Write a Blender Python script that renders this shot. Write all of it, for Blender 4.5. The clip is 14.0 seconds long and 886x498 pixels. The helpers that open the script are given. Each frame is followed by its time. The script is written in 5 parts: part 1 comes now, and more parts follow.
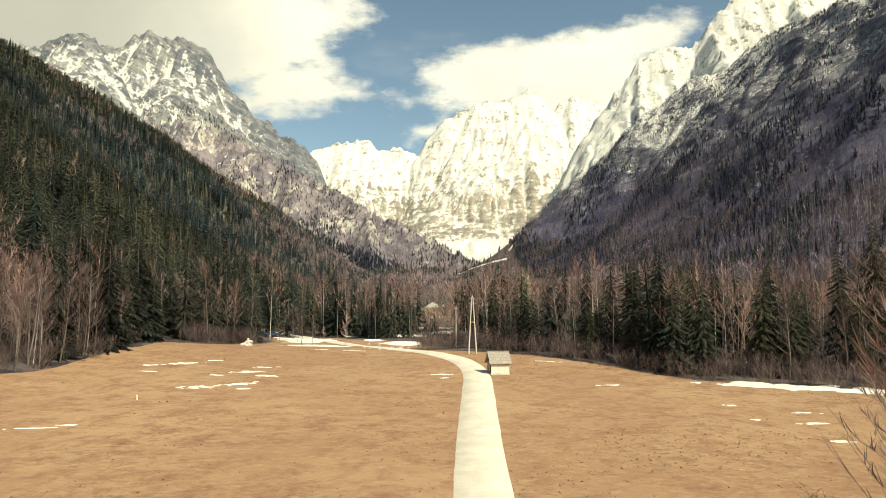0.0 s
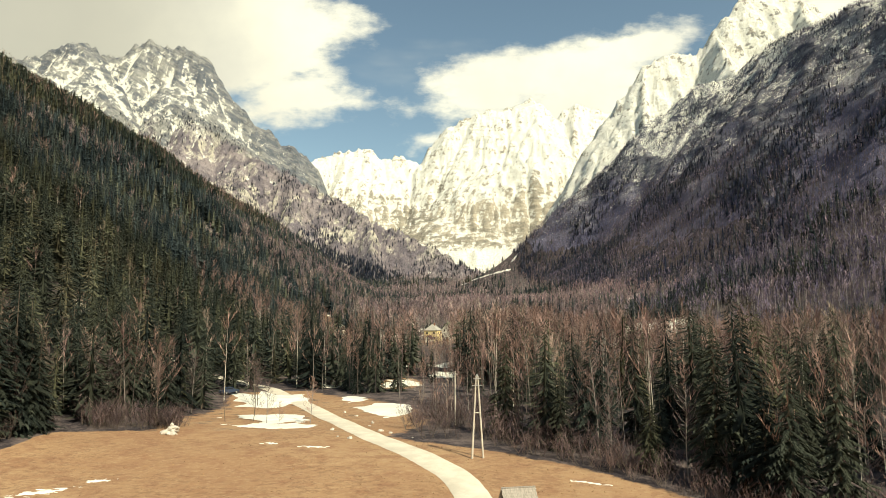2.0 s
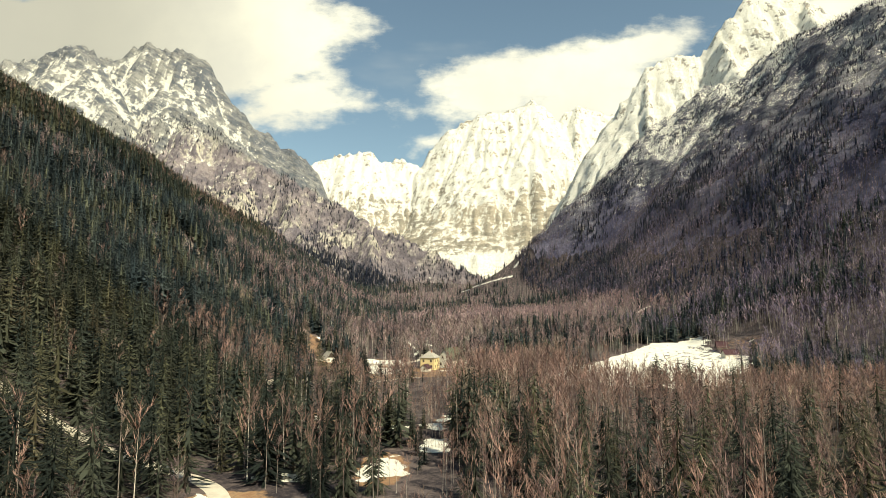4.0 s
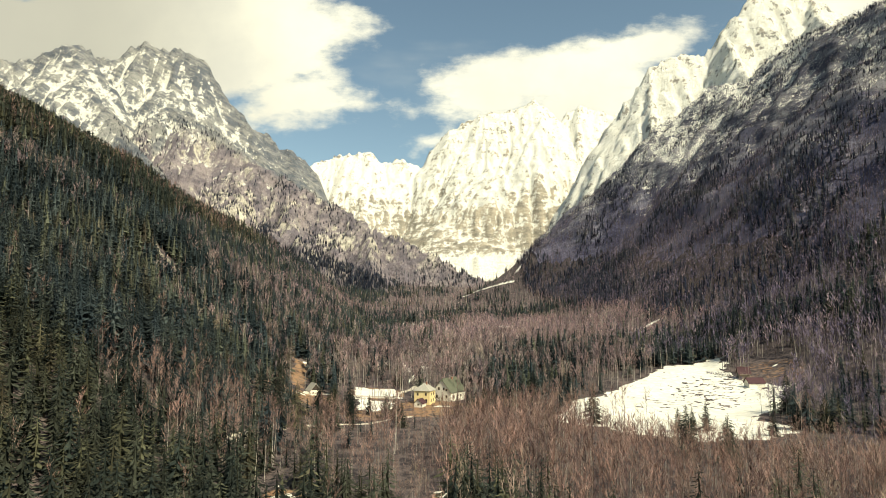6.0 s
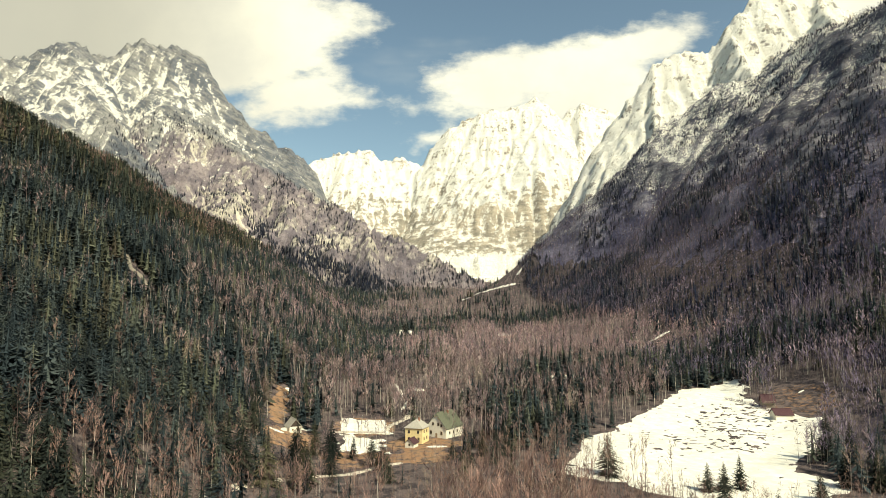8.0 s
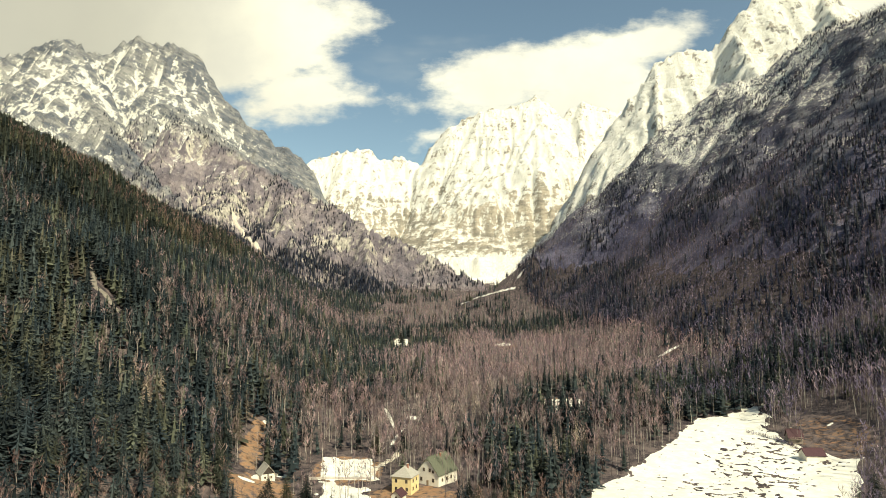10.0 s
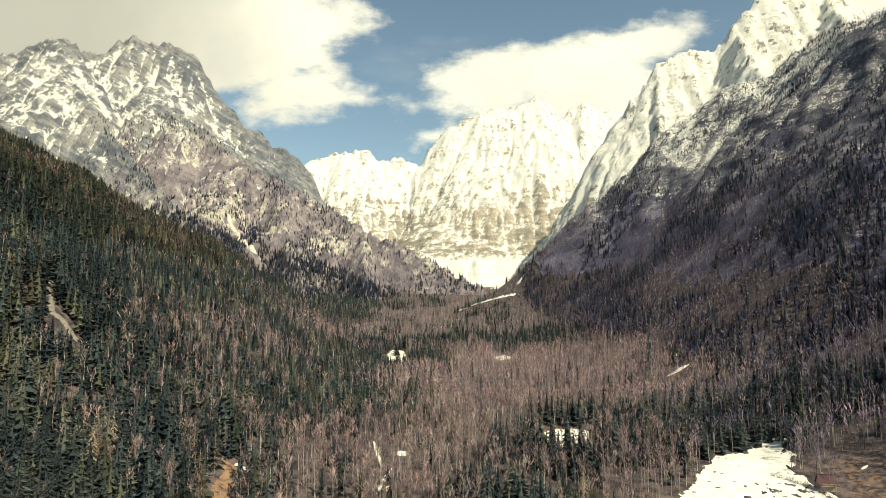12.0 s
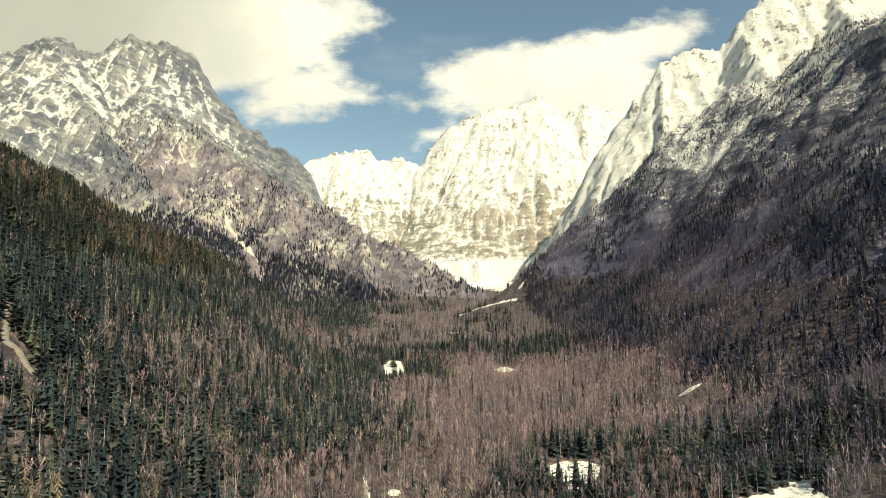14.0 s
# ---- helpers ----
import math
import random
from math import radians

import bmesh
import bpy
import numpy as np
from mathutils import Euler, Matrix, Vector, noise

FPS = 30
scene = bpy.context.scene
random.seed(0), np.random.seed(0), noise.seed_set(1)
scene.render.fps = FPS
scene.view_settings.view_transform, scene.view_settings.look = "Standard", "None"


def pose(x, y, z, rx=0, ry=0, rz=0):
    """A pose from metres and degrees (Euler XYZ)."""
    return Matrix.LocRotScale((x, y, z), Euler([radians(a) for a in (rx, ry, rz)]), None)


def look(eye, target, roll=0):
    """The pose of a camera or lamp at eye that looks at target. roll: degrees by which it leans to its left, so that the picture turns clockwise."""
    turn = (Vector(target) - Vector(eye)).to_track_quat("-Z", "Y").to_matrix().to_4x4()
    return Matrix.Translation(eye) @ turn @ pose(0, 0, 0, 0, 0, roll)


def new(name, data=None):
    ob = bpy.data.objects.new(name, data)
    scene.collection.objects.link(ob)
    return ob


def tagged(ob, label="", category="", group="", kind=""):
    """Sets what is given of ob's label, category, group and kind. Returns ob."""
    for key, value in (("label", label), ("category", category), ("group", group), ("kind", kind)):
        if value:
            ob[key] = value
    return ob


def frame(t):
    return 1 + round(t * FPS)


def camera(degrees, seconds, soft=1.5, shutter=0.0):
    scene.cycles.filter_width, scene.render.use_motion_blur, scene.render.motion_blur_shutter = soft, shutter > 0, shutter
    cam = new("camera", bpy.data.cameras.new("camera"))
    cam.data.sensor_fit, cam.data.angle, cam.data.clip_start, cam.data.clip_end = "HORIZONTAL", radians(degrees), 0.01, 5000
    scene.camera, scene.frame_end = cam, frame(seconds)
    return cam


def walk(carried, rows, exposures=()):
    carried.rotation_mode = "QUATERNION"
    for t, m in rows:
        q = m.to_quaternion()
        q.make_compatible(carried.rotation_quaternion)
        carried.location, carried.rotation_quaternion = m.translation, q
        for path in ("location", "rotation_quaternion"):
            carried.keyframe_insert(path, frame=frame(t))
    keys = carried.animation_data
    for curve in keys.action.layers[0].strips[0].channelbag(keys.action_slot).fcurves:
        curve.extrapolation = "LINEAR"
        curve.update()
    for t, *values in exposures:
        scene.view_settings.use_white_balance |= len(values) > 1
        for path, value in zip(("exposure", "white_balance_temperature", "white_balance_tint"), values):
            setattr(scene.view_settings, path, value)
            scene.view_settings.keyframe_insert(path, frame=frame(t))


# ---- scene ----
# camera and its flight: up and forward over a meadow into an alpine valley
cam = camera(72, 14.0, soft=0.9)
PATH = [
    (0.0, pose(0.03, -0.03, 10.48, 95.74, 0.10, -0.65)),
    (0.5, pose(0.32, 7.29, 12.22, 95.95, 0.13, -0.56)),
    (1.0, pose(0.71, 14.60, 14.30, 96.16, 0.16, -0.48)),
    (1.5, pose(1.16, 22.01, 16.76, 96.36, 0.18, -0.43)),
    (2.0, pose(1.66, 29.54, 19.61, 96.51, 0.21, -0.38)),
    (2.5, pose(2.21, 37.23, 22.79, 96.62, 0.22, -0.34)),
    (3.0, pose(2.79, 45.05, 26.25, 96.69, 0.24, -0.30)),
    (5.5, pose(6.09, 85.30, 45.26, 96.68, 0.26, -0.16)),
    (6.0, pose(6.82, 93.39, 49.07, 96.63, 0.26, -0.13)),
    (6.5, pose(7.57, 101.47, 52.83, 96.57, 0.25, -0.11)),
    (7.0, pose(8.34, 109.52, 56.54, 96.50, 0.25, -0.09)),
    (7.5, pose(9.14, 117.55, 60.22, 96.43, 0.24, -0.07)),
    (8.0, pose(9.97, 125.56, 63.89, 96.36, 0.23, -0.06)),
    (10.5, pose(14.40, 165.35, 82.53, 96.17, 0.17, -0.07)),
    (11.0, pose(15.31, 173.24, 86.34, 96.17, 0.15, -0.08)),
    (11.5, pose(16.21, 181.06, 90.13, 96.17, 0.14, -0.10)),
    (12.0, pose(17.07, 188.82, 93.89, 96.17, 0.12, -0.10)),
    (12.5, pose(17.89, 196.48, 97.58, 96.15, 0.11, -0.10)),
    (13.0, pose(18.64, 204.04, 101.19, 96.12, 0.09, -0.09)),
    (13.5, pose(19.29, 211.51, 104.73, 96.07, 0.08, -0.06)),
    (14.0, pose(19.81, 218.91, 108.23, 96.05, 0.06, 0.00)),
]
walk(cam, PATH, exposures=[(0.0, 0.46, 7450, 2), (14.0, 0.46, 7450, 2)])

# ---- daylight: high spring sun from behind on the right, broken cloud ----
SUN = Vector((0.44, -0.56, 0.70)).normalized()
sun = new("sun", bpy.data.lights.new("sun", "SUN"))
sun.data.energy, sun.data.angle, sun.data.color = 4.6, radians(0.6), (1.0, 0.935, 0.80)
sun.matrix_world = look(SUN * 100, (0, 0, 0))


def link(nt, a, b):
    nt.links.new(a, b)


def node(nt, kind, **sets):
    n = nt.nodes.new(kind)
    for key, value in sets.items():
        n.inputs[key.replace("_", " ")].default_value = value
    return n


def calc(nt, op, a, b=0.0, c=0.0, clamp=False):
    n = nt.nodes.new("ShaderNodeMath")
    n.operation, n.use_clamp = op, clamp
    for i, v in enumerate((a, b, c)):
        if isinstance(v, (int, float)):
            n.inputs[i].default_value = v
        else:
            link(nt, v, n.inputs[i])
    return n.outputs[0]


def span(nt, v, lo, hi, to0=0.0, to1=1.0):
    n = nt.nodes.new("ShaderNodeMapRange")
    n.interpolation_type = "SMOOTHSTEP"
    link(nt, v, n.inputs[0])
    for i, x in enumerate((lo, hi, to0, to1)):
        n.inputs[i + 1].default_value = x
    return n.outputs[0]


def blend(nt, fac, a, b, mode="MIX"):
    n = nt.nodes.new("ShaderNodeMix")
    n.data_type, n.blend_type = "RGBA", mode
    for sock, v in ((n.inputs["Factor"], fac), (n.inputs[6], a), (n.inputs[7], b)):
        if isinstance(v, (int, float)):
            sock.default_value = v
        elif isinstance(v, tuple):
            sock.default_value = (*v, 1)
        else:
            link(nt, v, sock)
    return n.outputs[2]


def grain(nt, vec, scale, detail=4, rough=0.55, stretch=None, dip=0.0):
    if stretch:
        m = nt.nodes.new("ShaderNodeMapping")
        m.vector_type = "TEXTURE"
        m.inputs["Rotation"].default_value = (0, radians(dip), 0)
        m.inputs["Scale"].default_value = tuple(1 / c for c in stretch)
        link(nt, vec, m.inputs[0])
        vec = m.outputs[0]
    n = node(nt, "ShaderNodeTexNoise", Scale=scale, Detail=detail, Roughness=rough)
    link(nt, vec, n.inputs["Vector"])
    return n.outputs[0]


def make_world():
    w = bpy.data.worlds.new("sky")
    scene.world = w
    w.use_nodes = True
    nt = w.node_tree
    nt.nodes.clear()
    sky = nt.nodes.new("ShaderNodeTexSky")
    sky.sky_type, sky.sun_disc = "NISHITA", False
    sky.sun_elevation, sky.sun_rotation = math.asin(SUN.z), math.atan2(SUN.x, SUN.y)
    sky.altitude, sky.dust_density = 800, 1.5
    # flat cloud deck: direction projected on a plane ahead, clouds stretched across the valley
    co = nt.nodes.new("ShaderNodeTexCoord")
    sep = nt.nodes.new("ShaderNodeSeparateXYZ")
    link(nt, co.outputs["Generated"], sep.inputs[0])
    depth = calc(nt, "MAXIMUM", sep.outputs[1], 0.08)
    u = calc(nt, "DIVIDE", sep.outputs[0], depth)
    v = calc(nt, "DIVIDE", sep.outputs[2], depth)
    flat = nt.nodes.new("ShaderNodeCombineXYZ")
    link(nt, u, flat.inputs[0])
    link(nt, v, flat.inputs[1])
    wob = calc(nt, "SUBTRACT", grain(nt, flat.outputs[0], 6.0, 6, 0.6, (0.8, 1.3, 1)), 0.5)
    fine = calc(nt, "SUBTRACT", grain(nt, flat.outputs[0], 19.0, 5, 0.6, (0.7, 1.4, 1)), 0.5)
    shape = None
    for cu, cv, ru, rv, tilt in CLOUDS:
        du = calc(nt, "SUBTRACT", u, cu)
        dv = calc(nt, "SUBTRACT", calc(nt, "SUBTRACT", v, cv), calc(nt, "MULTIPLY", du, tilt))
        d = calc(nt, "SQRT", calc(nt, "ADD", calc(nt, "POWER", calc(nt, "ABSOLUTE", calc(nt, "DIVIDE", du, ru)), 2.0),
                                  calc(nt, "POWER", calc(nt, "ABSOLUTE", calc(nt, "DIVIDE", dv, rv)), 2.0)))
        one = calc(nt, "MULTIPLY", calc(nt, "SUBTRACT", 1.0, d), min(ru, rv) * 24)
        shape = one if shape is None else calc(nt, "MAXIMUM", shape, one)
    shape = calc(nt, "ADD", shape, calc(nt, "ADD", calc(nt, "MULTIPLY", wob, 2.7), calc(nt, "MULTIPLY", fine, 1.5)))
    cover = span(nt, shape, -0.25, 0.62)
    thin = span(nt, grain(nt, flat.outputs[0], 2.6, 5, 0.6, (0.6, 1.6, 1)), 0.5, 0.85, 0.0, 0.4)
    cover = calc(nt, "MAXIMUM", cover, thin)
    soft = span(nt, grain(nt, flat.outputs[0], 5.0, 5, 0.55), 0.3, 0.75)
    cloud = blend(nt, soft, (0.74, 0.74, 0.70), (1.0, 0.98, 0.86))
    cloud = blend(nt, span(nt, u, -0.62, -0.16, 0.9, 0.0), cloud, (0.44, 0.437, 0.40))
    bg_sky = node(nt, "ShaderNodeBackground", Strength=SKY)
    tint = blend(nt, 1.0, sky.outputs[0], (0.98, 1.0, 0.90), "MULTIPLY")
    link(nt, tint, bg_sky.inputs[0])
    bg_cloud = node(nt, "ShaderNodeBackground", Strength=CLOUD)
    link(nt, cloud, bg_cloud.inputs[0])
    mix = nt.nodes.new("ShaderNodeMixShader")
    link(nt, cover, mix.inputs[0])
    link(nt, bg_sky.outputs[0], mix.inputs[1])
    link(nt, bg_cloud.outputs[0], mix.inputs[2])
    link(nt, mix.outputs[0], nt.nodes.new("ShaderNodeOutputWorld").inputs[0])


SKY, CLOUD = 0.115, 0.95
# cloud banks: middle and half size as slopes across and up, and lean
CLOUDS = [(-0.46, 0.505, 0.33, 0.14, 0.0), (-0.78, 0.46, 0.32, 0.13, 0.0), (-0.235, 0.378, 0.115, 0.046, 0.12), (0.165, 0.412, 0.22, 0.06, 0.11),
          (0.335, 0.452, 0.14, 0.042, 0.30), (0.12, 0.372, 0.19, 0.034, 0.03), (0.24, 0.355, 0.17, 0.050, 0.0), (-0.02, 0.30, 0.05, 0.018, 0.3), (0.15, 0.345, 0.17, 0.026, 0.0), (0.80, 0.55, 0.25, 0.05, 0.1)]
make_world()


# ---- materials ----
def material(name, rough=0.9):
    m = bpy.data.materials.new(name)
    m.use_nodes = True
    nt = m.node_tree
    bsdf = nt.nodes["Principled BSDF"]
    bsdf.inputs["Roughness"].default_value = rough
    bsdf.inputs["Specular IOR Level"].default_value = 0.2
    pos = nt.nodes.new("ShaderNodeNewGeometry").outputs["Position"]
    return m, nt, bsdf, pos


def add_bump(nt, bsdf, height, strength, distance):
    b = node(nt, "ShaderNodeBump", Strength=strength, Distance=distance)
    link(nt, height, b.inputs["Height"])
    link(nt, b.outputs[0], bsdf.inputs["Normal"])


def plain(name, color, rough=0.8, var=0.25, scale=3.0, bump=0.3, metal=0.0, stretch=None):
    """A painted or natural surface with two sizes of variation."""
    m, nt, bsdf, pos = material(name, rough)
    co = nt.nodes.new("ShaderNodeTexCoord").outputs["Object"]
    n1 = grain(nt, co, scale, 5, 0.6, stretch)
    n2 = grain(nt, co, scale * 9, 3, 0.6, stretch)
    mix = calc(nt, "ADD", calc(nt, "MULTIPLY", n1, 0.6), calc(nt, "MULTIPLY", n2, 0.4))
    dark = tuple(c * (1 - var) for c in color)
    lite = tuple(min(1, c * (1 + var)) for c in color)
    link(nt, blend(nt, span(nt, mix, 0.3, 0.7), dark, lite), bsdf.inputs["Base Color"])
    bsdf.inputs["Metallic"].default_value = metal
    if bump:
        add_bump(nt, bsdf, mix, bump, 0.02)
    return m


def random_fol(name, cols, rough=0.8, wide=0.05, low=0.8, top=1.2, dim=0.6, bright=1.4):
    """Foliage and twigs: a tone for each tree (pale kinds rarer), drifting from stand to stand, and a little from piece to piece."""
    m, nt, bsdf, pos = material(name, rough)
    geo = nt.nodes.new("ShaderNodeNewGeometry")
    own = nt.nodes.new("ShaderNodeAttribute")
    own.attribute_name = "tree"
    one = calc(nt, "FRACT", calc(nt, "ADD", own.outputs["Fac"], nt.nodes.new("ShaderNodeObjectInfo").outputs["Random"]))
    stand = grain(nt, pos, wide * 0.3, 3, 0.6, (1, 1, 0.2))
    a = calc(nt, "ADD", one, calc(nt, "MULTIPLY", calc(nt, "SUBTRACT", stand, 0.5), 1.6))
    c = blend(nt, span(nt, a, 0.15, 0.6), cols[0], cols[1])
    for k, col in enumerate(cols[2:]):
        c = blend(nt, span(nt, a, 0.72 + 0.26 * k, 0.90 + 0.26 * k), c, col)
    tone = span(nt, calc(nt, "FRACT", calc(nt, "MULTIPLY", one, 7.31)), 0.0, 1.0, dim, bright)
    piece = calc(nt, "MULTIPLY", tone, span(nt, geo.outputs["Random Per Island"], 0.0, 1.0, low, top))
    hsv = node(nt, "ShaderNodeHueSaturation")
    link(nt, piece, hsv.inputs["Value"])
    link(nt, c, hsv.inputs["Color"])
    link(nt, hsv.outputs[0], bsdf.inputs["Base Color"])
    bsdf.inputs["Specular IOR Level"].default_value = 0.1
    # needles and twigs let some light through
    thin, both = nt.nodes.new("ShaderNodeBsdfTranslucent"), nt.nodes.new("ShaderNodeMixShader")
    link(nt, hsv.outputs[0], thin.inputs["Color"])
    both.inputs[0].default_value = 0.24
    link(nt, bsdf.outputs[0], both.inputs[1])
    link(nt, thin.outputs[0], both.inputs[2])
    link(nt, both.outputs[0], [n for n in nt.nodes if n.type == "OUTPUT_MATERIAL"][0].inputs["Surface"])
    return m


def ground_material():
    m, nt, bsdf, pos = material("ground", 0.95)
    att = nt.nodes.new("ShaderNodeAttribute")
    att.attribute_name = "meadow"
    big = grain(nt, pos, 0.045, 5, 0.6)
    mid = grain(nt, pos, 0.35, 6, 0.65)
    fine = grain(nt, pos, 2.2, 7, 0.75, (0.6, 0.9, 1))
    tuft = grain(nt, pos, 0.7, 6, 0.75, (0.6, 1.0, 1))
    grass = blend(nt, span(nt, big, 0.35, 0.65), (0.31, 0.185, 0.105), (0.38, 0.245, 0.14))
    grass = blend(nt, span(nt, mid, 0.42, 0.68), grass, (0.26, 0.14, 0.082))
    grass = blend(nt, span(nt, tuft, 0.53, 0.72, 0, 0.5), grass, (0.20, 0.11, 0.068))
    dead = grain(nt, pos, 1.3, 6, 0.8, (0.8, 1.0, 1))
    patchy = span(nt, grain(nt, pos, 0.07, 4, 0.6), 0.38, 0.62)
    grass = blend(nt, calc(nt, "MULTIPLY", span(nt, dead, 0.5, 0.58, 0, 0.42), patchy), grass, (0.12, 0.062, 0.040))
    grass = blend(nt, span(nt, fine, 0.45, 0.75, 0, 0.6), grass, (0.44, 0.31, 0.185))
    brush = grain(nt, pos, 0.16, 6, 0.75)
    litter = blend(nt, span(nt, brush, 0.42, 0.60), (0.032, 0.027, 0.032), (0.135, 0.107, 0.102))
    litter = blend(nt, span(nt, fine, 0.5, 0.7, 0, 0.7), litter, (0.18, 0.142, 0.130))
    edge = calc(nt, "ADD", att.outputs["Fac"], calc(nt, "MULTIPLY", calc(nt, "SUBTRACT", mid, 0.5), 0.9))
    col = blend(nt, span(nt, edge, 0.4, 0.6), litter, grass)
    link(nt, col, bsdf.inputs["Base Color"])
    add_bump(nt, bsdf, calc(nt, "ADD", fine, calc(nt, "MULTIPLY", tuft, 2.0)), 0.7, 0.12)
    return m


def mountain_material(name, rock_a, rock_b, relief=5.0, scrub_to=None, speck=1.0, grit=0.11, scrubs=((0.075, 0.060, 0.058), (0.15, 0.118, 0.105)),
                      trees=None, outcrop=0.0, pale=None, apron=None, thick=0.53, streak=0.6, blotch=0.0, dip=0.0, dapple=0.0):
    """Bedded rock with snow lying in hollows and on ledges; below, mauve scrub, outcrops and dark trees."""
    m, nt, bsdf, pos = material(name, 0.9)
    sp = nt.nodes.new("ShaderNodeSeparateXYZ")
    link(nt, pos, sp.inputs[0])
    snowy = nt.nodes.new("ShaderNodeAttribute")
    snowy.attribute_name = "snowy"
    woody = nt.nodes.new("ShaderNodeAttribute")
    woody.attribute_name = "woody"
    big = grain(nt, pos, 0.004, 6, 0.62)
    mid = grain(nt, pos, 0.016, 8, 0.68)
    beds = grain(nt, pos, 0.022, 7, 0.72, (0.55, 0.55, 2.2), dip)
    gully = grain(nt, pos, 0.020, 8, 0.72, (1.6, 1.6, 0.5))
    fine = grain(nt, pos, grit, 8, 0.8, (1.2, 1.2, 0.8))
    rock = blend(nt, span(nt, calc(nt, "ADD", calc(nt, "MULTIPLY", beds, 0.6), calc(nt, "MULTIPLY", big, 0.4)), 0.42, 0.58), rock_a, rock_b)
    rock = blend(nt, span(nt, fine, 0.50, 0.64, 0, 0.75), rock, tuple(c * 0.40 for c in rock_a))
    h = calc(nt, "ADD", sp.outputs[2], calc(nt, "MULTIPLY", calc(nt, "SUBTRACT", big, 0.5), 300.0))
    h = calc(nt, "ADD", h, calc(nt, "MULTIPLY", calc(nt, "SUBTRACT", mid, 0.5), 260.0))
    lie = calc(nt, "ADD", snowy.outputs["Fac"], calc(nt, "MULTIPLY", calc(nt, "SUBTRACT", gully, 0.5), streak))
    lie = calc(nt, "ADD", lie, calc(nt, "MULTIPLY", calc(nt, "SUBTRACT", beds, 0.5), streak))
    lie = calc(nt, "ADD", lie, calc(nt, "MULTIPLY", calc(nt, "SUBTRACT", fine, 0.5), speck))
    if dapple:
        lie = calc(nt, "ADD", lie, calc(nt, "MULTIPLY", calc(nt, "SUBTRACT", grain(nt, pos, 0.30, 5, 0.7, (1.2, 1.2, 0.7)), 0.5), dapple))
    if blotch:
        lie = calc(nt, "ADD", lie, calc(nt, "MULTIPLY", calc(nt, "SUBTRACT", big, 0.5), blotch))
    scrub = blend(nt, span(nt, mid, 0.42, 0.6), *scrubs)
    scrub = blend(nt, span(nt, fine, 0.5, 0.66, 0, 0.75), scrub, tuple(c * 0.4 for c in scrubs[0]))
    if outcrop:
        bare = calc(nt, "ADD", calc(nt, "MULTIPLY", gully, 0.6), calc(nt, "MULTIPLY", big, 0.4))
        scrub = blend(nt, calc(nt, "MULTIPLY", span(nt, bare, outcrop, outcrop + 0.05), span(nt, h, 190, 330)), scrub, blend(nt, span(nt, fine, 0.45, 0.6), pale, tuple(c * 0.5 for c in pale)))
    if scrub_to is not None:
        wooded_h = calc(nt, "SUBTRACT", h, calc(nt, "MULTIPLY", woody.outputs["Fac"], 480.0))
        rock = blend(nt, span(nt, wooded_h, scrub_to - 230, scrub_to), scrub, rock)
    snow = span(nt, lie, -0.03, 0.05) if dapple else span(nt, lie, -0.06, 0.10)
    if apron:
        # old avalanche snow heaped at the foot
        foot = calc(nt, "ADD", sp.outputs[2], calc(nt, "MULTIPLY", calc(nt, "SUBTRACT", gully, 0.5), 200.0))
        snow = calc(nt, "MAXIMUM", snow, span(nt, foot, apron, apron + 14, 1.0, 0.0))
    col = blend(nt, snow, rock, blend(nt, span(nt, fine, 0.4, 0.62), (0.87, 0.858, 0.785), (0.77, 0.755, 0.68)))
    if trees:
        # single dark trees climbing the slope, thinning out upwards
        spot = grain(nt, pos, 0.075, 4, 0.7, (1.5, 1.5, 0.5))
        wood = calc(nt, "ADD", calc(nt, "MULTIPLY", spot, 1.0), calc(nt, "MULTIPLY", calc(nt, "SUBTRACT", mid, 0.5), 0.55))
        wood = calc(nt, "SUBTRACT", wood, span(nt, h, trees - 450, trees, 0.0, 0.34))
        col = blend(nt, span(nt, wood, thick, thick + 0.04, 0, 0.93), col, (0.036, 0.040, 0.044))
    link(nt, col, bsdf.inputs["Base Color"])
    add_bump(nt, bsdf, calc(nt, "ADD", calc(nt, "ADD", calc(nt, "MULTIPLY", beds, 1.2), gully), fine), 1.0, relief)
    return m


def snow_material():
    m, nt, bsdf, pos = material("old_snow", 0.6)
    a = grain(nt, pos, 0.25, 5, 0.6)
    b = grain(nt, pos, 2.2, 5, 0.65)
    link(nt, blend(nt, span(nt, a, 0.35, 0.7), (0.70, 0.685, 0.60), (0.87, 0.855, 0.76)), bsdf.inputs["Base Color"])
    add_bump(nt, bsdf, calc(nt, "ADD", a, calc(nt, "MULTIPLY", b, 0.3)), 0.6, 0.25)
    return m


def road_material():
    m, nt, bsdf, pos = material("pale_gravel_road", 0.9)
    a = grain(nt, pos, 0.5, 5, 0.6)
    b = grain(nt, pos, 7.0, 4, 0.7)
    c = blend(nt, span(nt, a, 0.35, 0.65), (0.56, 0.51, 0.42), (0.66, 0.61, 0.51))
    c = blend(nt, span(nt, b, 0.5, 0.75, 0, 0.5), c, (0.44, 0.39, 0.32))
    link(nt, c, bsdf.inputs["Base Color"])
    add_bump(nt, bsdf, b, 0.4, 0.02)
    return m


M_CENTRE = mountain_material("snowy_limestone", (0.30, 0.275, 0.23), (0.50, 0.44, 0.35), 11.0, speck=3.6, grit=0.05, apron=345, streak=1.6, blotch=0.9)
M_LEFTMT = mountain_material("grey_limestone", (0.145, 0.16, 0.19), (0.37, 0.365, 0.345), 13.0, scrub_to=500, speck=4.2, grit=0.055,
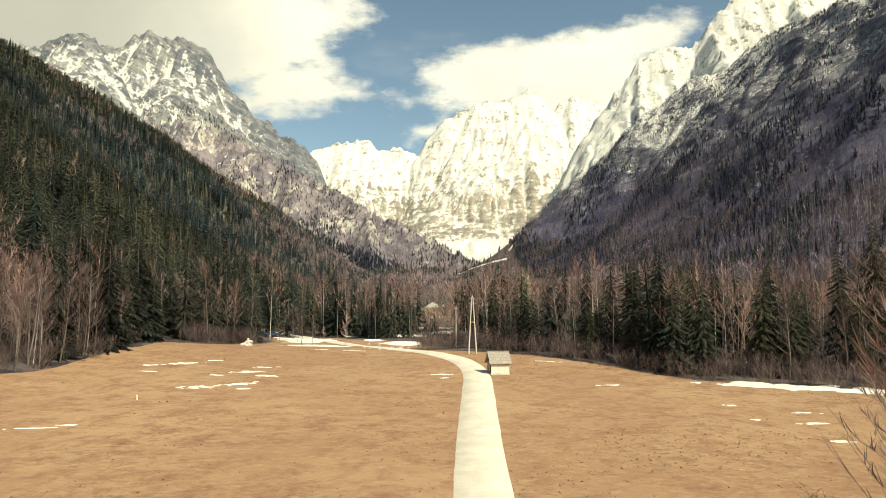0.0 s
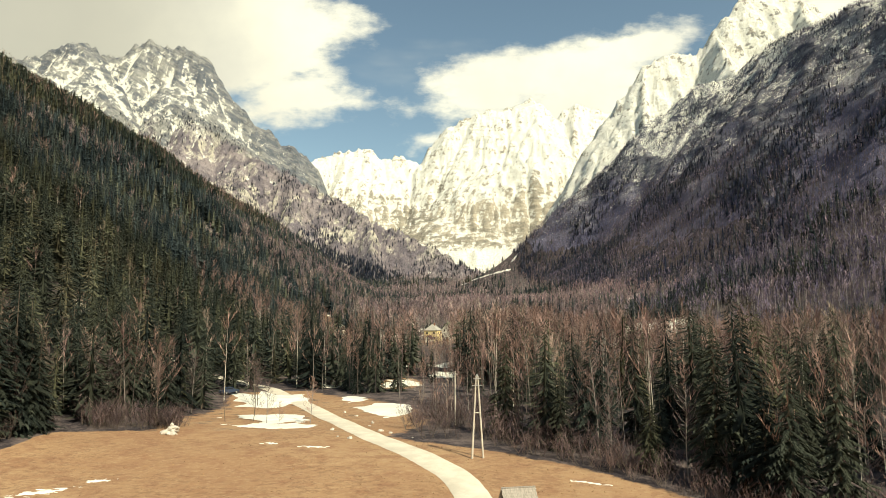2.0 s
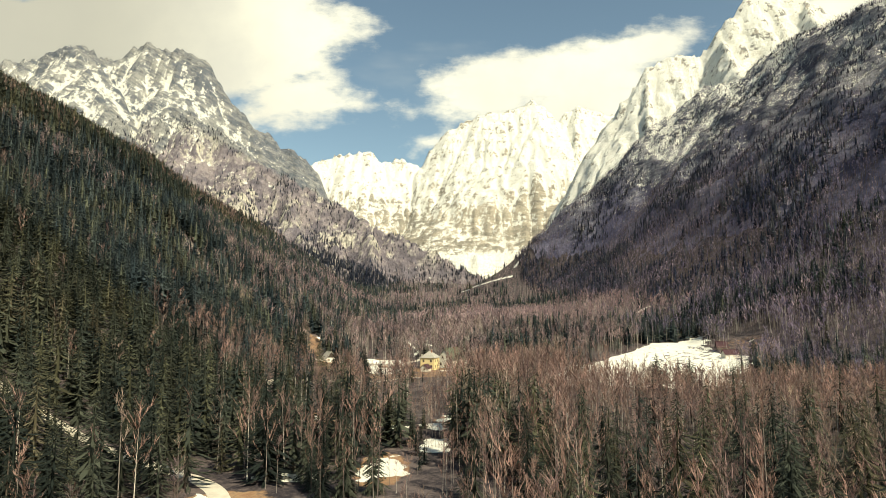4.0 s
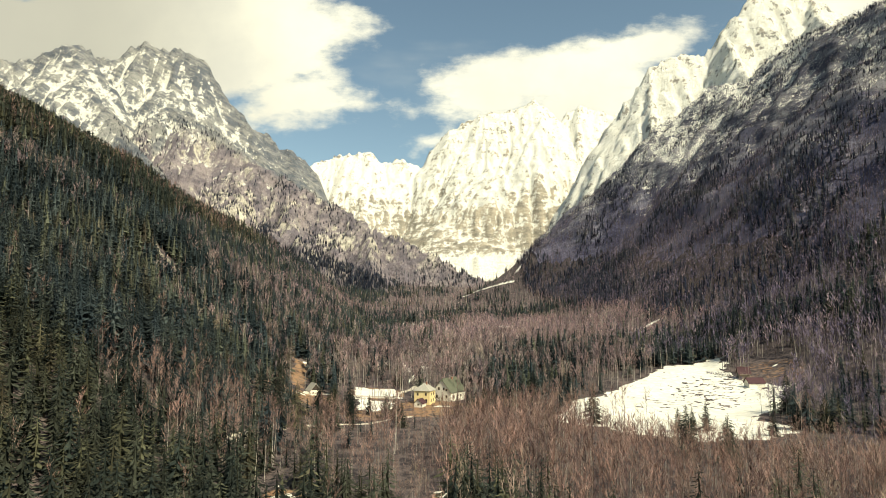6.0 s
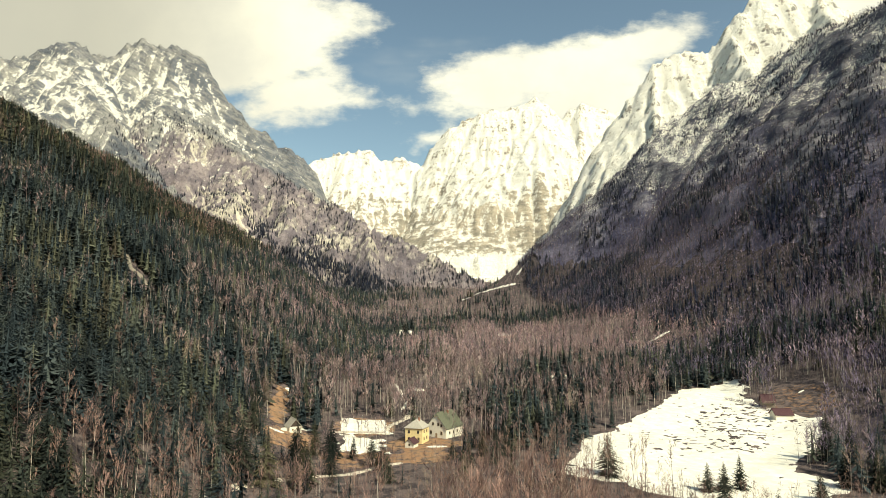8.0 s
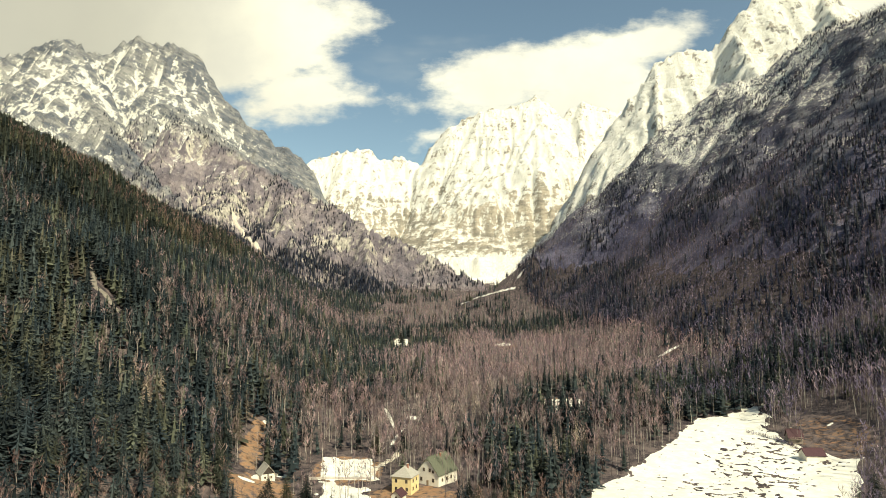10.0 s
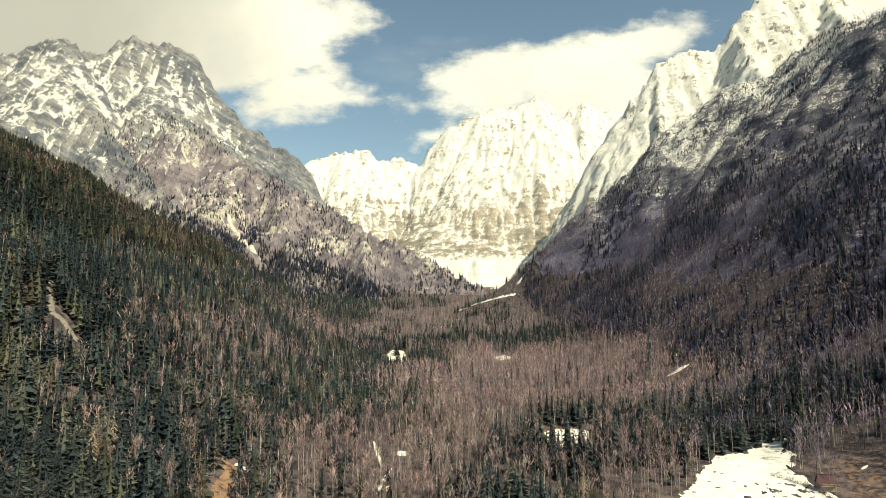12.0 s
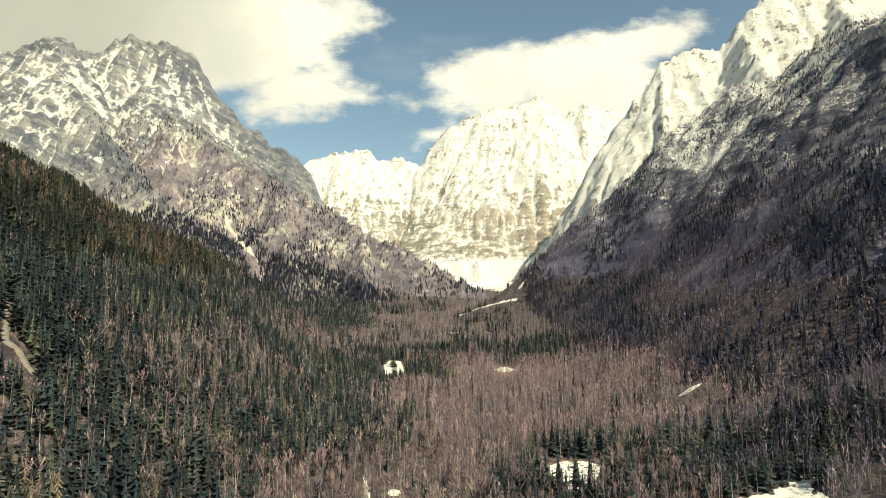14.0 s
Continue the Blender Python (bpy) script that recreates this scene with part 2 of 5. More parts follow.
                             scrubs=((0.20, 0.176, 0.20), (0.36, 0.31, 0.315)), trees=900, outcrop=0.502, pale=(0.68, 0.63, 0.53), thick=0.65, streak=1.7, dip=32)
M_RIGHTMT = mountain_material("pale_limestone", (0.22, 0.215, 0.21), (0.50, 0.45, 0.37), 11.0, speck=3.8, grit=0.045, streak=1.6, blotch=0.8)
# Shade on the flank is coloured in: blue-violet rock and scrub.
M_CRAG = mountain_material("shade_tinted_crag", (0.075, 0.078, 0.112), (0.34, 0.33, 0.35), 7.0, scrub_to=400, speck=3.6, grit=0.10,
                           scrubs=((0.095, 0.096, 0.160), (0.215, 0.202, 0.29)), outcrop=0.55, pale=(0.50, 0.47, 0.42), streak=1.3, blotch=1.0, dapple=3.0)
M_GROUND, M_SNOW, M_ROAD = ground_material(), snow_material(), road_material()
M_BARK = plain("grey_bark", (0.13, 0.105, 0.085), 0.95, 0.35, 2.0, 0.6, stretch=(1, 1, 0.2))
M_PALE = plain("pale_bark", (0.26, 0.232, 0.215), 0.95, 0.3, 2.0, 0.5, stretch=(1, 1, 0.25))


def trunk_material():
    """Trunks of the wood: brown, grey, or pale as birches, tree by tree."""
    m, nt, bsdf, pos = material("wood_trunks", 0.95)
    own = nt.nodes.new("ShaderNodeAttribute")
    own.attribute_name = "tree"
    one = calc(nt, "FRACT", calc(nt, "MULTIPLY", own.outputs["Fac"], 5.77))
    c = blend(nt, span(nt, one, 0.30, 0.55), (0.13, 0.103, 0.100), (0.30, 0.265, 0.24))
    c = blend(nt, span(nt, one, 0.72, 0.80), c, (0.56, 0.52, 0.46))
    link(nt, blend(nt, span(nt, grain(nt, pos, 1.5, 4, 0.7, (1, 1, 0.5)), 0.45, 0.65, 0, 0.5), c, (0.12, 0.10, 0.09)), bsdf.inputs["Base Color"])
    return m


M_TRUNK = trunk_material()
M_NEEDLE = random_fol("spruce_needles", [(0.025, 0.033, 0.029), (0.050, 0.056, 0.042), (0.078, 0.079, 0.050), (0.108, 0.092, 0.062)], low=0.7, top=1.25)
# Bluer needles for farther trees: haze and cool shade mixed into the colour.
M_COOL = random_fol("haze_tinted_needles", [(0.026, 0.038, 0.044), (0.053, 0.067, 0.066), (0.094, 0.102, 0.074), (0.135, 0.118, 0.090)], low=0.7, top=1.25)
# Needles tinted blue: shade on flank and mountain foot put into the colour.
M_SHADENEEDLE = random_fol("shade_blue_needles", [(0.024, 0.030, 0.052), (0.050, 0.056, 0.076), (0.078, 0.080, 0.086)], low=0.7, top=1.25)
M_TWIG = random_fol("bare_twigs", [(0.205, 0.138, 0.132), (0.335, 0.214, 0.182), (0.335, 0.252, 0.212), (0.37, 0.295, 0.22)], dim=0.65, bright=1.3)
# Twigs of the middle distance, greyed: haze mixed into their colour.
M_HAZETWIG = random_fol("hazed_twigs", [(0.215, 0.164, 0.180), (0.375, 0.264, 0.256), (0.375, 0.310, 0.284), (0.41, 0.342, 0.275)], dim=0.65, bright=1.3)
# Farthest twigs, paler and bluer again for the haze before them.
M_FARHAZE = random_fol("far_hazed_twigs", [(0.240, 0.178, 0.216), (0.435, 0.290, 0.296), (0.435, 0.348, 0.328), (0.45, 0.37, 0.30)], dim=0.65)
M_SHRUB = random_fol("bare_shrub", [(0.100, 0.073, 0.080), (0.185, 0.130, 0.126)])
# Darker, bluer copy of the twigs: the flank's shade is in the colour.
M_SHADETWIG = random_fol("shade_purple_twigs", [(0.112, 0.098, 0.160), (0.200, 0.164, 0.228), (0.31, 0.24, 0.27)], dim=0.5, bright=1.6)


# ---- the lie of the land ----
def lattice(ix, iy, seed):
    h = (ix.astype(np.int64) * 374761393 + iy.astype(np.int64) * 668265263 + seed * 974634533) & 0x7FFFFFFF
    h = ((h ^ (h >> 13)) * 1274126177) & 0x7FFFFFFF
    return ((h ^ (h >> 16)) & 0xFFFF) / 65535.0


def vnoise(x, y, seed=0):
    ix, iy = np.floor(x), np.floor(y)
    fx, fy = x - ix, y - iy
    fx, fy = fx * fx * (3 - 2 * fx), fy * fy * (3 - 2 * fy)
    a, b = lattice(ix, iy, seed), lattice(ix + 1, iy, seed)
    c, d = lattice(ix, iy + 1, seed), lattice(ix + 1, iy + 1, seed)
    return (a + (b - a) * fx) * (1 - fy) + (c + (d - c) * fx) * fy


def fbm(x, y, seed=0, octaves=5, ridged=False):
    total, amp, norm = 0.0, 1.0, 0.0
    for o in range(octaves):
        n = vnoise(x * 2 ** o + 17.3 * o, y * 2 ** o - 9.1 * o, seed + o)
        n = 1 - np.abs(2 * n - 1) if ridged else n
        total, norm, amp = total + n * amp, norm + amp, amp * 0.5
    return total / norm - 0.5


def softplus(v, k):
    return k * np.logaddexp(0, np.asarray(v, float) / k)


FLOOR_Y = [-200, 0, 38, 85, 106, 120, 138, 175, 300, 420, 470, 530, 570, 1034, 1600, 2400, 3600]
FLOOR_Z = [-8, -2.5, -0.7, 1.75, 3.3, 3.4, 2.5, 2.6, 4.0, 5.6, 8.0, 14.5, 17, 41, 90, 190, 330]


def crest_y(x):
    return np.interp(x, [200, 318, 528, 650, 793, 850, 900, 1000], [1665, 1665, 1585, 1512, 1395, 1215, 905, 600])


def past_spur(x, y):
    """Metres beyond the crest in which the left flank ends."""
    return (x + 510) * -0.756 + (y - 760) * 0.655 - 40 * np.clip((y - 740) / 90, 0, 1)


def land(x, y):
    """Height of the ground: meadow, valley floor and the two wooded flanks."""
    x, y = np.asarray(x, float), np.asarray(y, float)
    z = np.interp(y, FLOOR_Y, FLOOR_Z)
    far = np.clip((y - 150) / 200, 0, 1)
    z = z + (fbm(x / 40, y / 40, 3, 3) * (0.8 + 5 * far)) + fbm(x / 9, y / 9, 5, 2) * 0.25
    # left flank, ending in a spur
    foot = np.interp(y, [0, 120, 500, 1100, 1500], [-75, -62, -62, -100, -160])
    rough = fbm(x / 170, y / 170, 11, 5) * 46 + fbm(x / 45, y / 45, 12, 3, True) * 10
    away = past_spur(x, y)
    left = 0.67 * softplus(foot - x, 9)
    lift = np.clip(left / 120, 0, 1)
    left = np.maximum(left + rough * lift - 1.35 * softplus(away + rough * 0.35 - 8, 22), 0)
    # right flank: wooded apron below, crags above, cut off by its crest
    foot = np.interp(y, [0, 150, 500, 800, 1380, 1550, 1650, 1900], [150, 190, 215, 185, 150, 35, 16, 60])
    s = x - foot
    right = 0.45 * softplus(s, 14) + 0.58 * softplus(s - 150, 22)
    crest = crest_y(x)
    craggy = np.clip((right - 90) / 150, 0, 1)
    ribs = (fbm(x / 120, y / 120, 21, 5, True) - 0.15) * 62 * craggy + (fbm(x / 34, y / 34, 24, 4, True) - 0.15) * 20 * craggy + fbm(x / 230, y / 230, 22, 3) * 40 * np.clip(right / 120, 0, 1)
    top = np.interp(y, [200, 900, 1150, 1363, 1500, 1700], [430, 520, 545, 590, 640, 640])
    right = right + ribs
    right = top - softplus(top - right, 12)
    right = np.maximum(right - 1.6 * softplus(y - crest + ribs * 0.3, 14), 0)
    return z + left + right


def warped(a, b, core0, core1, step, grow, widest):
    out = list(np.arange(core0, core1, step))
    d, v = step, core1
    while v < b:
        out.append(v)
        d = min(d * grow, widest)
        v += d
    d, v, low = step, core0 - step, []
    while v > a:
        low.append(v)
        d = min(d * grow, widest)
        v -= d
    return np.array(low[::-1] + out)


def grid_mesh(name, xs, ys, zs):
    nx, ny = len(xs), len(ys)
    gx, gy = np.meshgrid(xs, ys)
    co = np.stack([gx, gy, zs], -1).reshape(-1, 3)
    i = (np.arange(ny - 1)[:, None] * nx + np.arange(nx - 1)[None, :]).reshape(-1)
    quads = np.stack([i, i + 1, i + nx + 1, i + nx], 1)
    return raw_mesh(name, co, quads)


def raw_mesh(name, co, faces, slots=None, smooth=True):
    """A mesh from vertex and face arrays (all faces with the same number of corners)."""
    me = bpy.data.meshes.new(name)
    k = faces.shape[1]
    me.vertices.add(len(co))
    me.vertices.foreach_set("co", np.ascontiguousarray(co, np.float32).reshape(-1))
    me.loops.add(faces.size)
    me.loops.foreach_set("vertex_index", np.ascontiguousarray(faces, np.int32).reshape(-1))
    me.polygons.add(len(faces))
    me.polygons.foreach_set("loop_start", np.arange(0, faces.size, k, dtype=np.int32))
    if slots is not None:
        me.polygons.foreach_set("material_index", np.ascontiguousarray(slots, np.int32))
    me.polygons.foreach_set("use_smooth", np.full(len(faces), smooth))
    me.update(calc_edges=True)
    return me


MEADOW_X = [-240, -144, -72, -52.5, -50, -42, -20, -6, 6, 18.2, 26.1, 34, 48, 84, 144, 240]
MEADOW_Y = [0, 28, 66, 78, 113, 117.5, 120, 117.6, 109.2, 99.5, 91, 80, 72, 52, 28, 0]


def meadow_in(x, y):
    """Metres inside the meadow's edge (negative outside)."""
    return (np.interp(x, MEADOW_X, MEADOW_Y) - y) * 0.75


ROAD = [(1.6, -60), (2.1, 0), (2.9, 38), (4.7, 69), (5.4, 80), (5.4, 87), (4.6, 93), (3.2, 98), (0.8, 102.5), (-5.2, 113.5), (-8.4, 119), (-15.4, 134), (-24, 152), (-31.6, 166), (-38.4, 179), (-48, 187), (-62, 190), (-95, 191)]


def spline(points, n=12):
    p = [Vector((*q, 0)) if len(q) == 2 else Vector(q) for q in points]
    p = [p[0] * 2 - p[1], *p, p[-1] * 2 - p[-2]]
    out = []
    for a, b, c, d in zip(p, p[1:], p[2:], p[3:]):
        for k in range(n):
            t = k / n
            out.append(0.5 * (2 * b + (c - a) * t + (2 * a - 5 * b + 4 * c - d) * t * t + (3 * b - a - 3 * c + d) * t ** 3))
    return out + [p[-2]]


ROAD_LINE = spline(ROAD)
ROAD_XY = np.array([(p.x, p.y) for p in ROAD_LINE])


def road_off(x, y):
    """Distance from the road's middle line."""
    x, y = np.asarray(x, float), np.asarray(y, float)
    return np.sqrt((x[..., None] - ROAD_XY[:, 0]) ** 2 + (y[..., None] - ROAD_XY[:, 1]) ** 2).min(-1)


def blob(x, y, cx, cy, rx, ry, turn=0.0, wob=0.35, size=None, seed=0, flat=1.0, square=2.0):
    """Inside measure of an uneven patch: positive inside."""
    a = radians(turn)
    dx, dy = x - cx, y - cy
    u, v = dx * math.cos(a) + dy * math.sin(a), -dx * math.sin(a) + dy * math.cos(a)
    size = size or min(rx, ry)
    return 1 - (np.abs(u / rx) ** square + np.abs(v / ry) ** square) ** (1 / square) + fbm(x / size, y / (size * flat), seed, 4) * wob * 2


# open ground in the woods: (x, y, half length, half width, turn)
CLEARINGS = [(-20, 136, 20, 30, 0), (-30, 160, 12, 20, 20), (-8.5, 195, 6, 16, 0), (1, 418, 19, 15, 0), (-60, 412, 15, 18, 0), (-76, 452, 6, 30, 12),
             (-31, 452, 17, 24, 0), (-22, 390, 20, 16, 0), (219, 488, 18, 34, -14), (-33, 248, 9, 17, 15), (7, 252, 6, 13, -10), (2, 392, 14, 14, 0),
             (97, 580, 22, 24, 0), (-41, 985, 16, 92, 5), (-80, 487, 8, 10, 0), (90, 560, 17, 16, 0), (96, 978, 14, 46, 0), (229, 742, 14, 9, 20), (-6, 552, 5, 9, 0)]


GULLY = [(-214, 548), (-200, 530), (-188, 511), (-183, 512), (-177, 509), (-171, 506)]


def snow_clearing(x, y):
    whole = np.maximum(blob(x, y, 151, 444, 128, 43, 53, 0.10, 26, 201, square=3.0), blob(x, y, 119, 346, 29, 25, 10, 0.3, 14, 203))
    return np.minimum(whole, -blob(x, y, 234, 494, 36, 62, 0, 0.2, 14, 205))


def cleared(x, y):
    best = np.maximum(meadow_in(x, y) / 8, snow_clearing(x, y))
    for i, (cx, cy, rx, ry, turn) in enumerate(CLEARINGS):
        best = np.maximum(best, blob(x, y, cx, cy, rx, ry, turn, 0.12, seed=70 + i, square=2.0))
    return best


GROUND_X = warped(-1300, 1500, -66, 66, 1.7, 1.03, 26)
GROUND_Y = warped(-160, 2900, -8, 190, 1.7, 1.022, 26)


def flank_up(x, y):
    """Metres above the valley floor on the right flank."""
    return np.where(x > 150, land(x, y) - np.interp(y, FLOOR_Y, FLOOR_Z), 0)


GROUND_Z = land(*np.meshgrid(GROUND_X, GROUND_Y))
GROUND_Z = GROUND_Z - 40 * np.clip((flank_up(*np.meshgrid(GROUND_X, GROUND_Y)) - 115) / 60, 0, 1)


def grid_height(x, y, xs, ys, zs):
    """Height of a gridded surface at x, y."""
    x, y = np.asarray(x, float), np.asarray(y, float)
    i = np.clip(np.searchsorted(xs, x) - 1, 0, len(xs) - 2)
    j = np.clip(np.searchsorted(ys, y) - 1, 0, len(ys) - 2)
    u, v = (x - xs[i]) / (xs[i + 1] - xs[i]), (y - ys[j]) / (ys[j + 1] - ys[j])
    return (zs[j, i] * (1 - u) + zs[j, i + 1] * u) * (1 - v) + (zs[j + 1, i] * (1 - u) + zs[j + 1, i + 1] * u) * v


def ground_z(x, y):
    return grid_height(x, y, GROUND_X, GROUND_Y, GROUND_Z)


def build_ground():
    xs, ys = GROUND_X, GROUND_Y
    gx, gy = np.meshgrid(xs, ys)
    me = grid_mesh("ground", xs, ys, GROUND_Z)
    near = np.clip(meadow_in(gx, gy) / 3 + 0.5, 0, 1)
    for cx, cy, rx, ry, turn in CLEARINGS:
        near = np.maximum(near, np.clip(blob(gx, gy, cx, cy, rx, ry, turn, 0.2, square=2.0) * 3 + 0.4, 0, 0.62 if cy < 200 else 0.53 if cx < 150 else 0.43))
    near = np.maximum(near, np.clip(snow_clearing(gx, gy) * 3 + 0.3, 0, 0.34))
    me.attributes.new("meadow", "FLOAT", "POINT").data.foreach_set("value", near.astype(np.float32).reshape(-1))
    me.materials.append(M_GROUND)
    tagged(new("ground", me), "dry straw-coloured alpine meadow and wooded valley floor", "ground", kind="structure")


def build_road():
    co, faces = [], []
    w = (-1.95, -1.75, 0, 1.75, 1.95)
    for k, p in enumerate(ROAD_LINE):
        a, b = ROAD_LINE[max(k - 1, 0)], ROAD_LINE[min(k + 1, len(ROAD_LINE) - 1)]
        side = Vector((b.y - a.y, a.x - b.x, 0)).normalized()
        for j, off in enumerate(w):
            q = p + side * (off + 0.12 * (random.random() - 0.5) * (j in (0, 4)))
            base = max(float(ground_z(q.x + e * side.x, q.y + e * side.y)) for e in (-0.7, 0, 0.7))
            co.append((q.x, q.y, base + (-0.10, 0.07, 0.12, 0.07, -0.10)[j]))
        if k:
            n = 5 * k
            faces += [(n - 5 + j, n - 4 + j, n + j + 1, n + j) for j in range(4)]
    me = raw_mesh("road", np.array(co), np.array(faces))
    me.materials.append(M_ROAD)
    tagged(new("road", me), "pale gravel lane running through dry meadow", "road", kind="structure")


build_ground()
build_road()


# ---- mountains ----
def erode(z, hold, step, rounds, strength, power=0.42):
    """Running water cuts gullies: each cell drains to its lowest neighbour and wears down by what flows through it."""
    ny, nx = z.shape
    here = np.arange(ny * nx).reshape(ny, nx)
    flow = np.ones(ny * nx)
    for r in range(rounds):
        pad = np.pad(z, 1, mode="edge")
        number = np.pad(here, 1, mode="edge")
        best, to = np.zeros(z.shape), here.copy()
        for dy in (-1, 0, 1):
            for dx in (-1, 0, 1):
                if dx or dy:
                    drop = (z - pad[1 + dy:1 + dy + ny, 1 + dx:1 + dx + nx]) / (step * math.hypot(dx, dy))
                    win = drop > best
                    best = np.where(win, drop, best)
                    to = np.where(win, number[1 + dy:1 + dy + ny, 1 + dx:1 + dx + nx], to)
        down, moves = to.reshape(-1), (best > 0).reshape(-1)
        if r % 3 == 0:
            flow, run = np.ones(ny * nx), np.ones(ny * nx)
            for _ in range(260):
                run = np.bincount(down[moves], run[moves], ny * nx)
                if not run.any():
                    break
                flow += run
        cut = np.minimum(strength * (flow.reshape(ny, nx) ** power - 1) * best, 0.6 * step * best)
        z = z - cut * hold
        z = z + 0.03 * hold * (pad[:-2, 1:-1] + pad[2:, 1:-1] + pad[1:-1, :-2] + pad[1:-1, 2:] - 4 * pad[1:-1, 1:-1])
    return z


def soften(z, times):
    for _ in range(times):
        p = np.pad(z, 1, mode="edge")
        z = (p[:-2, 1:-1] + p[2:, 1:-1] + p[1:-1, :-2] + p[1:-1, 2:] + 2 * z) / 6
    return z


def snow_lie(z, step, low, high, steep, hollow=0.5, steepness=0.9, floor=-0.5, full=0.6, reach=9):
    """How readily snow lies: high up, on ledges and in hollows, not on steep faces."""
    gy, gx = np.gradient(z, step)
    slope = soften(np.hypot(gx, gy), 1)
    dip = np.clip((soften(z, reach) - z) / step * 3 / math.sqrt(reach), -1, 1)
    t = np.clip((z - low) / (high - low), 0, 1)
    return floor + (full - floor) * t * t * (3 - 2 * t) + hollow * dip - steepness * (slope - steep)


def mountain_mesh(name, label, mat, xs, ys, zs, snowy, woody):
    me = grid_mesh(name, xs, ys, zs)
    me.attributes.new("snowy", "FLOAT", "POINT").data.foreach_set("value", snowy.astype(np.float32).reshape(-1))
    me.attributes.new("woody", "FLOAT", "POINT").data.foreach_set("value", woody.astype(np.float32).reshape(-1))
    me.materials.append(mat)
    return tagged(new(name, me), label, "mountain", kind="structure")


def mountain(name, label, mat, area, step, ridges, slope, rough, seed, low, snow, ribs=110.0, flat=0.3, grit=0.6, rounds=8, strength=0.4, lower=0.0, woods=()):
    """A massif: the highest of its jagged ridge lines falling away on both sides, cut by gullies."""
    x0, x1, y0, y1 = area
    xs, ys = np.arange(x0, x1, step), np.arange(y0, y1, step)
    gx, gy = np.meshgrid(xs, ys)
    h, along, away, woody, run = np.full(gx.shape, -1e4), np.zeros(gx.shape), np.zeros(gx.shape), np.zeros(gx.shape), 0.0
    for n, line in enumerate(ridges):
        pitch = slope[min(n, len(slope) - 1)]
        for (ax, ay, az), (bx, by, bz) in zip(line, line[1:]):
            dx, dy = bx - ax, by - ay
            size = math.hypot(dx, dy)
            t = np.clip(((gx - ax) * dx + (gy - ay) * dy) / size ** 2, 0, 1)
            d = np.hypot(gx - ax - t * dx, gy - ay - t * dy)
            s = run + t * size
            crest = (fbm(s / 55, s * 0 + seed, seed + 3, 4, True) - 0.15) * rough * 0.5
            steeper = pitch * (1 + 0.5 * fbm(s / 160, d / 420, seed + 31, 3))
            fall = d * steeper - flat * steeper * softplus(d - 430, 60)
            z = az + (bz - az) * t + crest - fall
            win = z > h
            h, along, away = np.where(win, z, h), np.where(win, s, along), np.where(win, d, away)
            if woods:
                # trees climb the near side of a spur, none the far side
                near = np.clip(((gx - ax) * dy - (gy - ay) * dx) / size / 25 + 0.3, 0, 1)
                woody = np.where(win, woods[n] * near, woody)
            run += size
        run += 900
    keep = np.clip((h - low) / 260, 0, 1)
    deep = np.clip(away / 110, 0, 1) * keep
    bend = fbm(gx / 260, gy / 260, seed + 50, 4) * 1.6
    cut = fbm(along / ribs + bend, away / (ribs * 3.2) + bend * 0.5, seed + 5, 5, True) - 0.3
    h = h + cut * rough * 1.3 * deep
    # ledges along the bedding
    ledge = h / 95 + fbm(gx / 210, gy / 210, seed + 60, 3) * 2.0
    h = h + np.sin(2 * math.pi * ledge) * 5 * deep
    h = h + (fbm(gx / 170, gy / 170, seed, 6, True) - 0.3) * rough * deep + (fbm(gx / 52, gy / 52, seed + 9, 5, True) - 0.2) * rough * grit * keep
    woody = soften(woody, 5)
    h = erode(h, np.clip(away / 30, 0.1, 1) * keep, step, rounds, strength)
    h = h + fbm(gx / 24, gy / 24, seed + 19, 3, True) * rough * grit * 0.35 * keep
    h = h - 500 * np.clip((y0 + 330 - gy) / 330, 0, 1) ** 1.5
    zs = np.maximum(h, low)
    mountain_mesh(name, label, mat, xs, ys, zs, snow_lie(zs, step, *snow) + lower * np.clip((-950 - gx) / 250, 0, 1), woody)
    return xs, ys, zs, woody


mountain("mountain_centre", "sunlit snow-covered limestone massif closing the valley", M_CENTRE, (-1250, 1500, 2600, 4000), 10,
         [[(-900, 3600, 900), (-770, 3650, 975), (-658, 3700, 1028), (-494, 3700, 1067), (-399, 3700, 1053), (-364, 3700, 985), (-252, 3700, 1021),
           (-122, 3700, 975), (-25, 3700, 1092), (73, 3700, 1207), (235, 3700, 1287), (397, 3700, 1319), (592, 3700, 1379), (672, 3700, 1319),
           (721, 3700, 1256), (850, 3700, 1347), (1029, 3700, 1290), (1300, 3700, 1250)],
          [(397, 3700, 1319), (330, 3350, 850), (180, 3050, 480)], [(-122, 3700, 975), (-60, 3350, 640), (60, 3050, 380)],
          [(850, 3700, 1340), (760, 3350, 900), (600, 3100, 560)]], (1.35,), 38, 300, 200, (400, 900, 1.5, 0.35, 0.22, -0.20, 0.52), 330.0, 0.3, 1.7)
*LEFT_MT, LEFT_WOODY = mountain("mountain_left", "grey limestone peaks streaked with snow above wooded slopes", M_LEFTMT, (-2250, 320, 1250, 3200), 9.5,
         [[(-2250, 2800, 1230), (-1950, 2900, 1310), (-1769, 2900, 1395), (-1660, 2930, 1330), (-1600, 2960, 1310), (-1530, 3000, 1415), (-1470, 3000, 1428), (-1290, 3000, 1400),
           (-1180, 3000, 1345), (-1065, 3000, 1195), (-976, 3000, 1060), (-920, 3000, 1000), (-715, 3020, 872), (-612, 3040, 790), (-590, 3060, 640)],
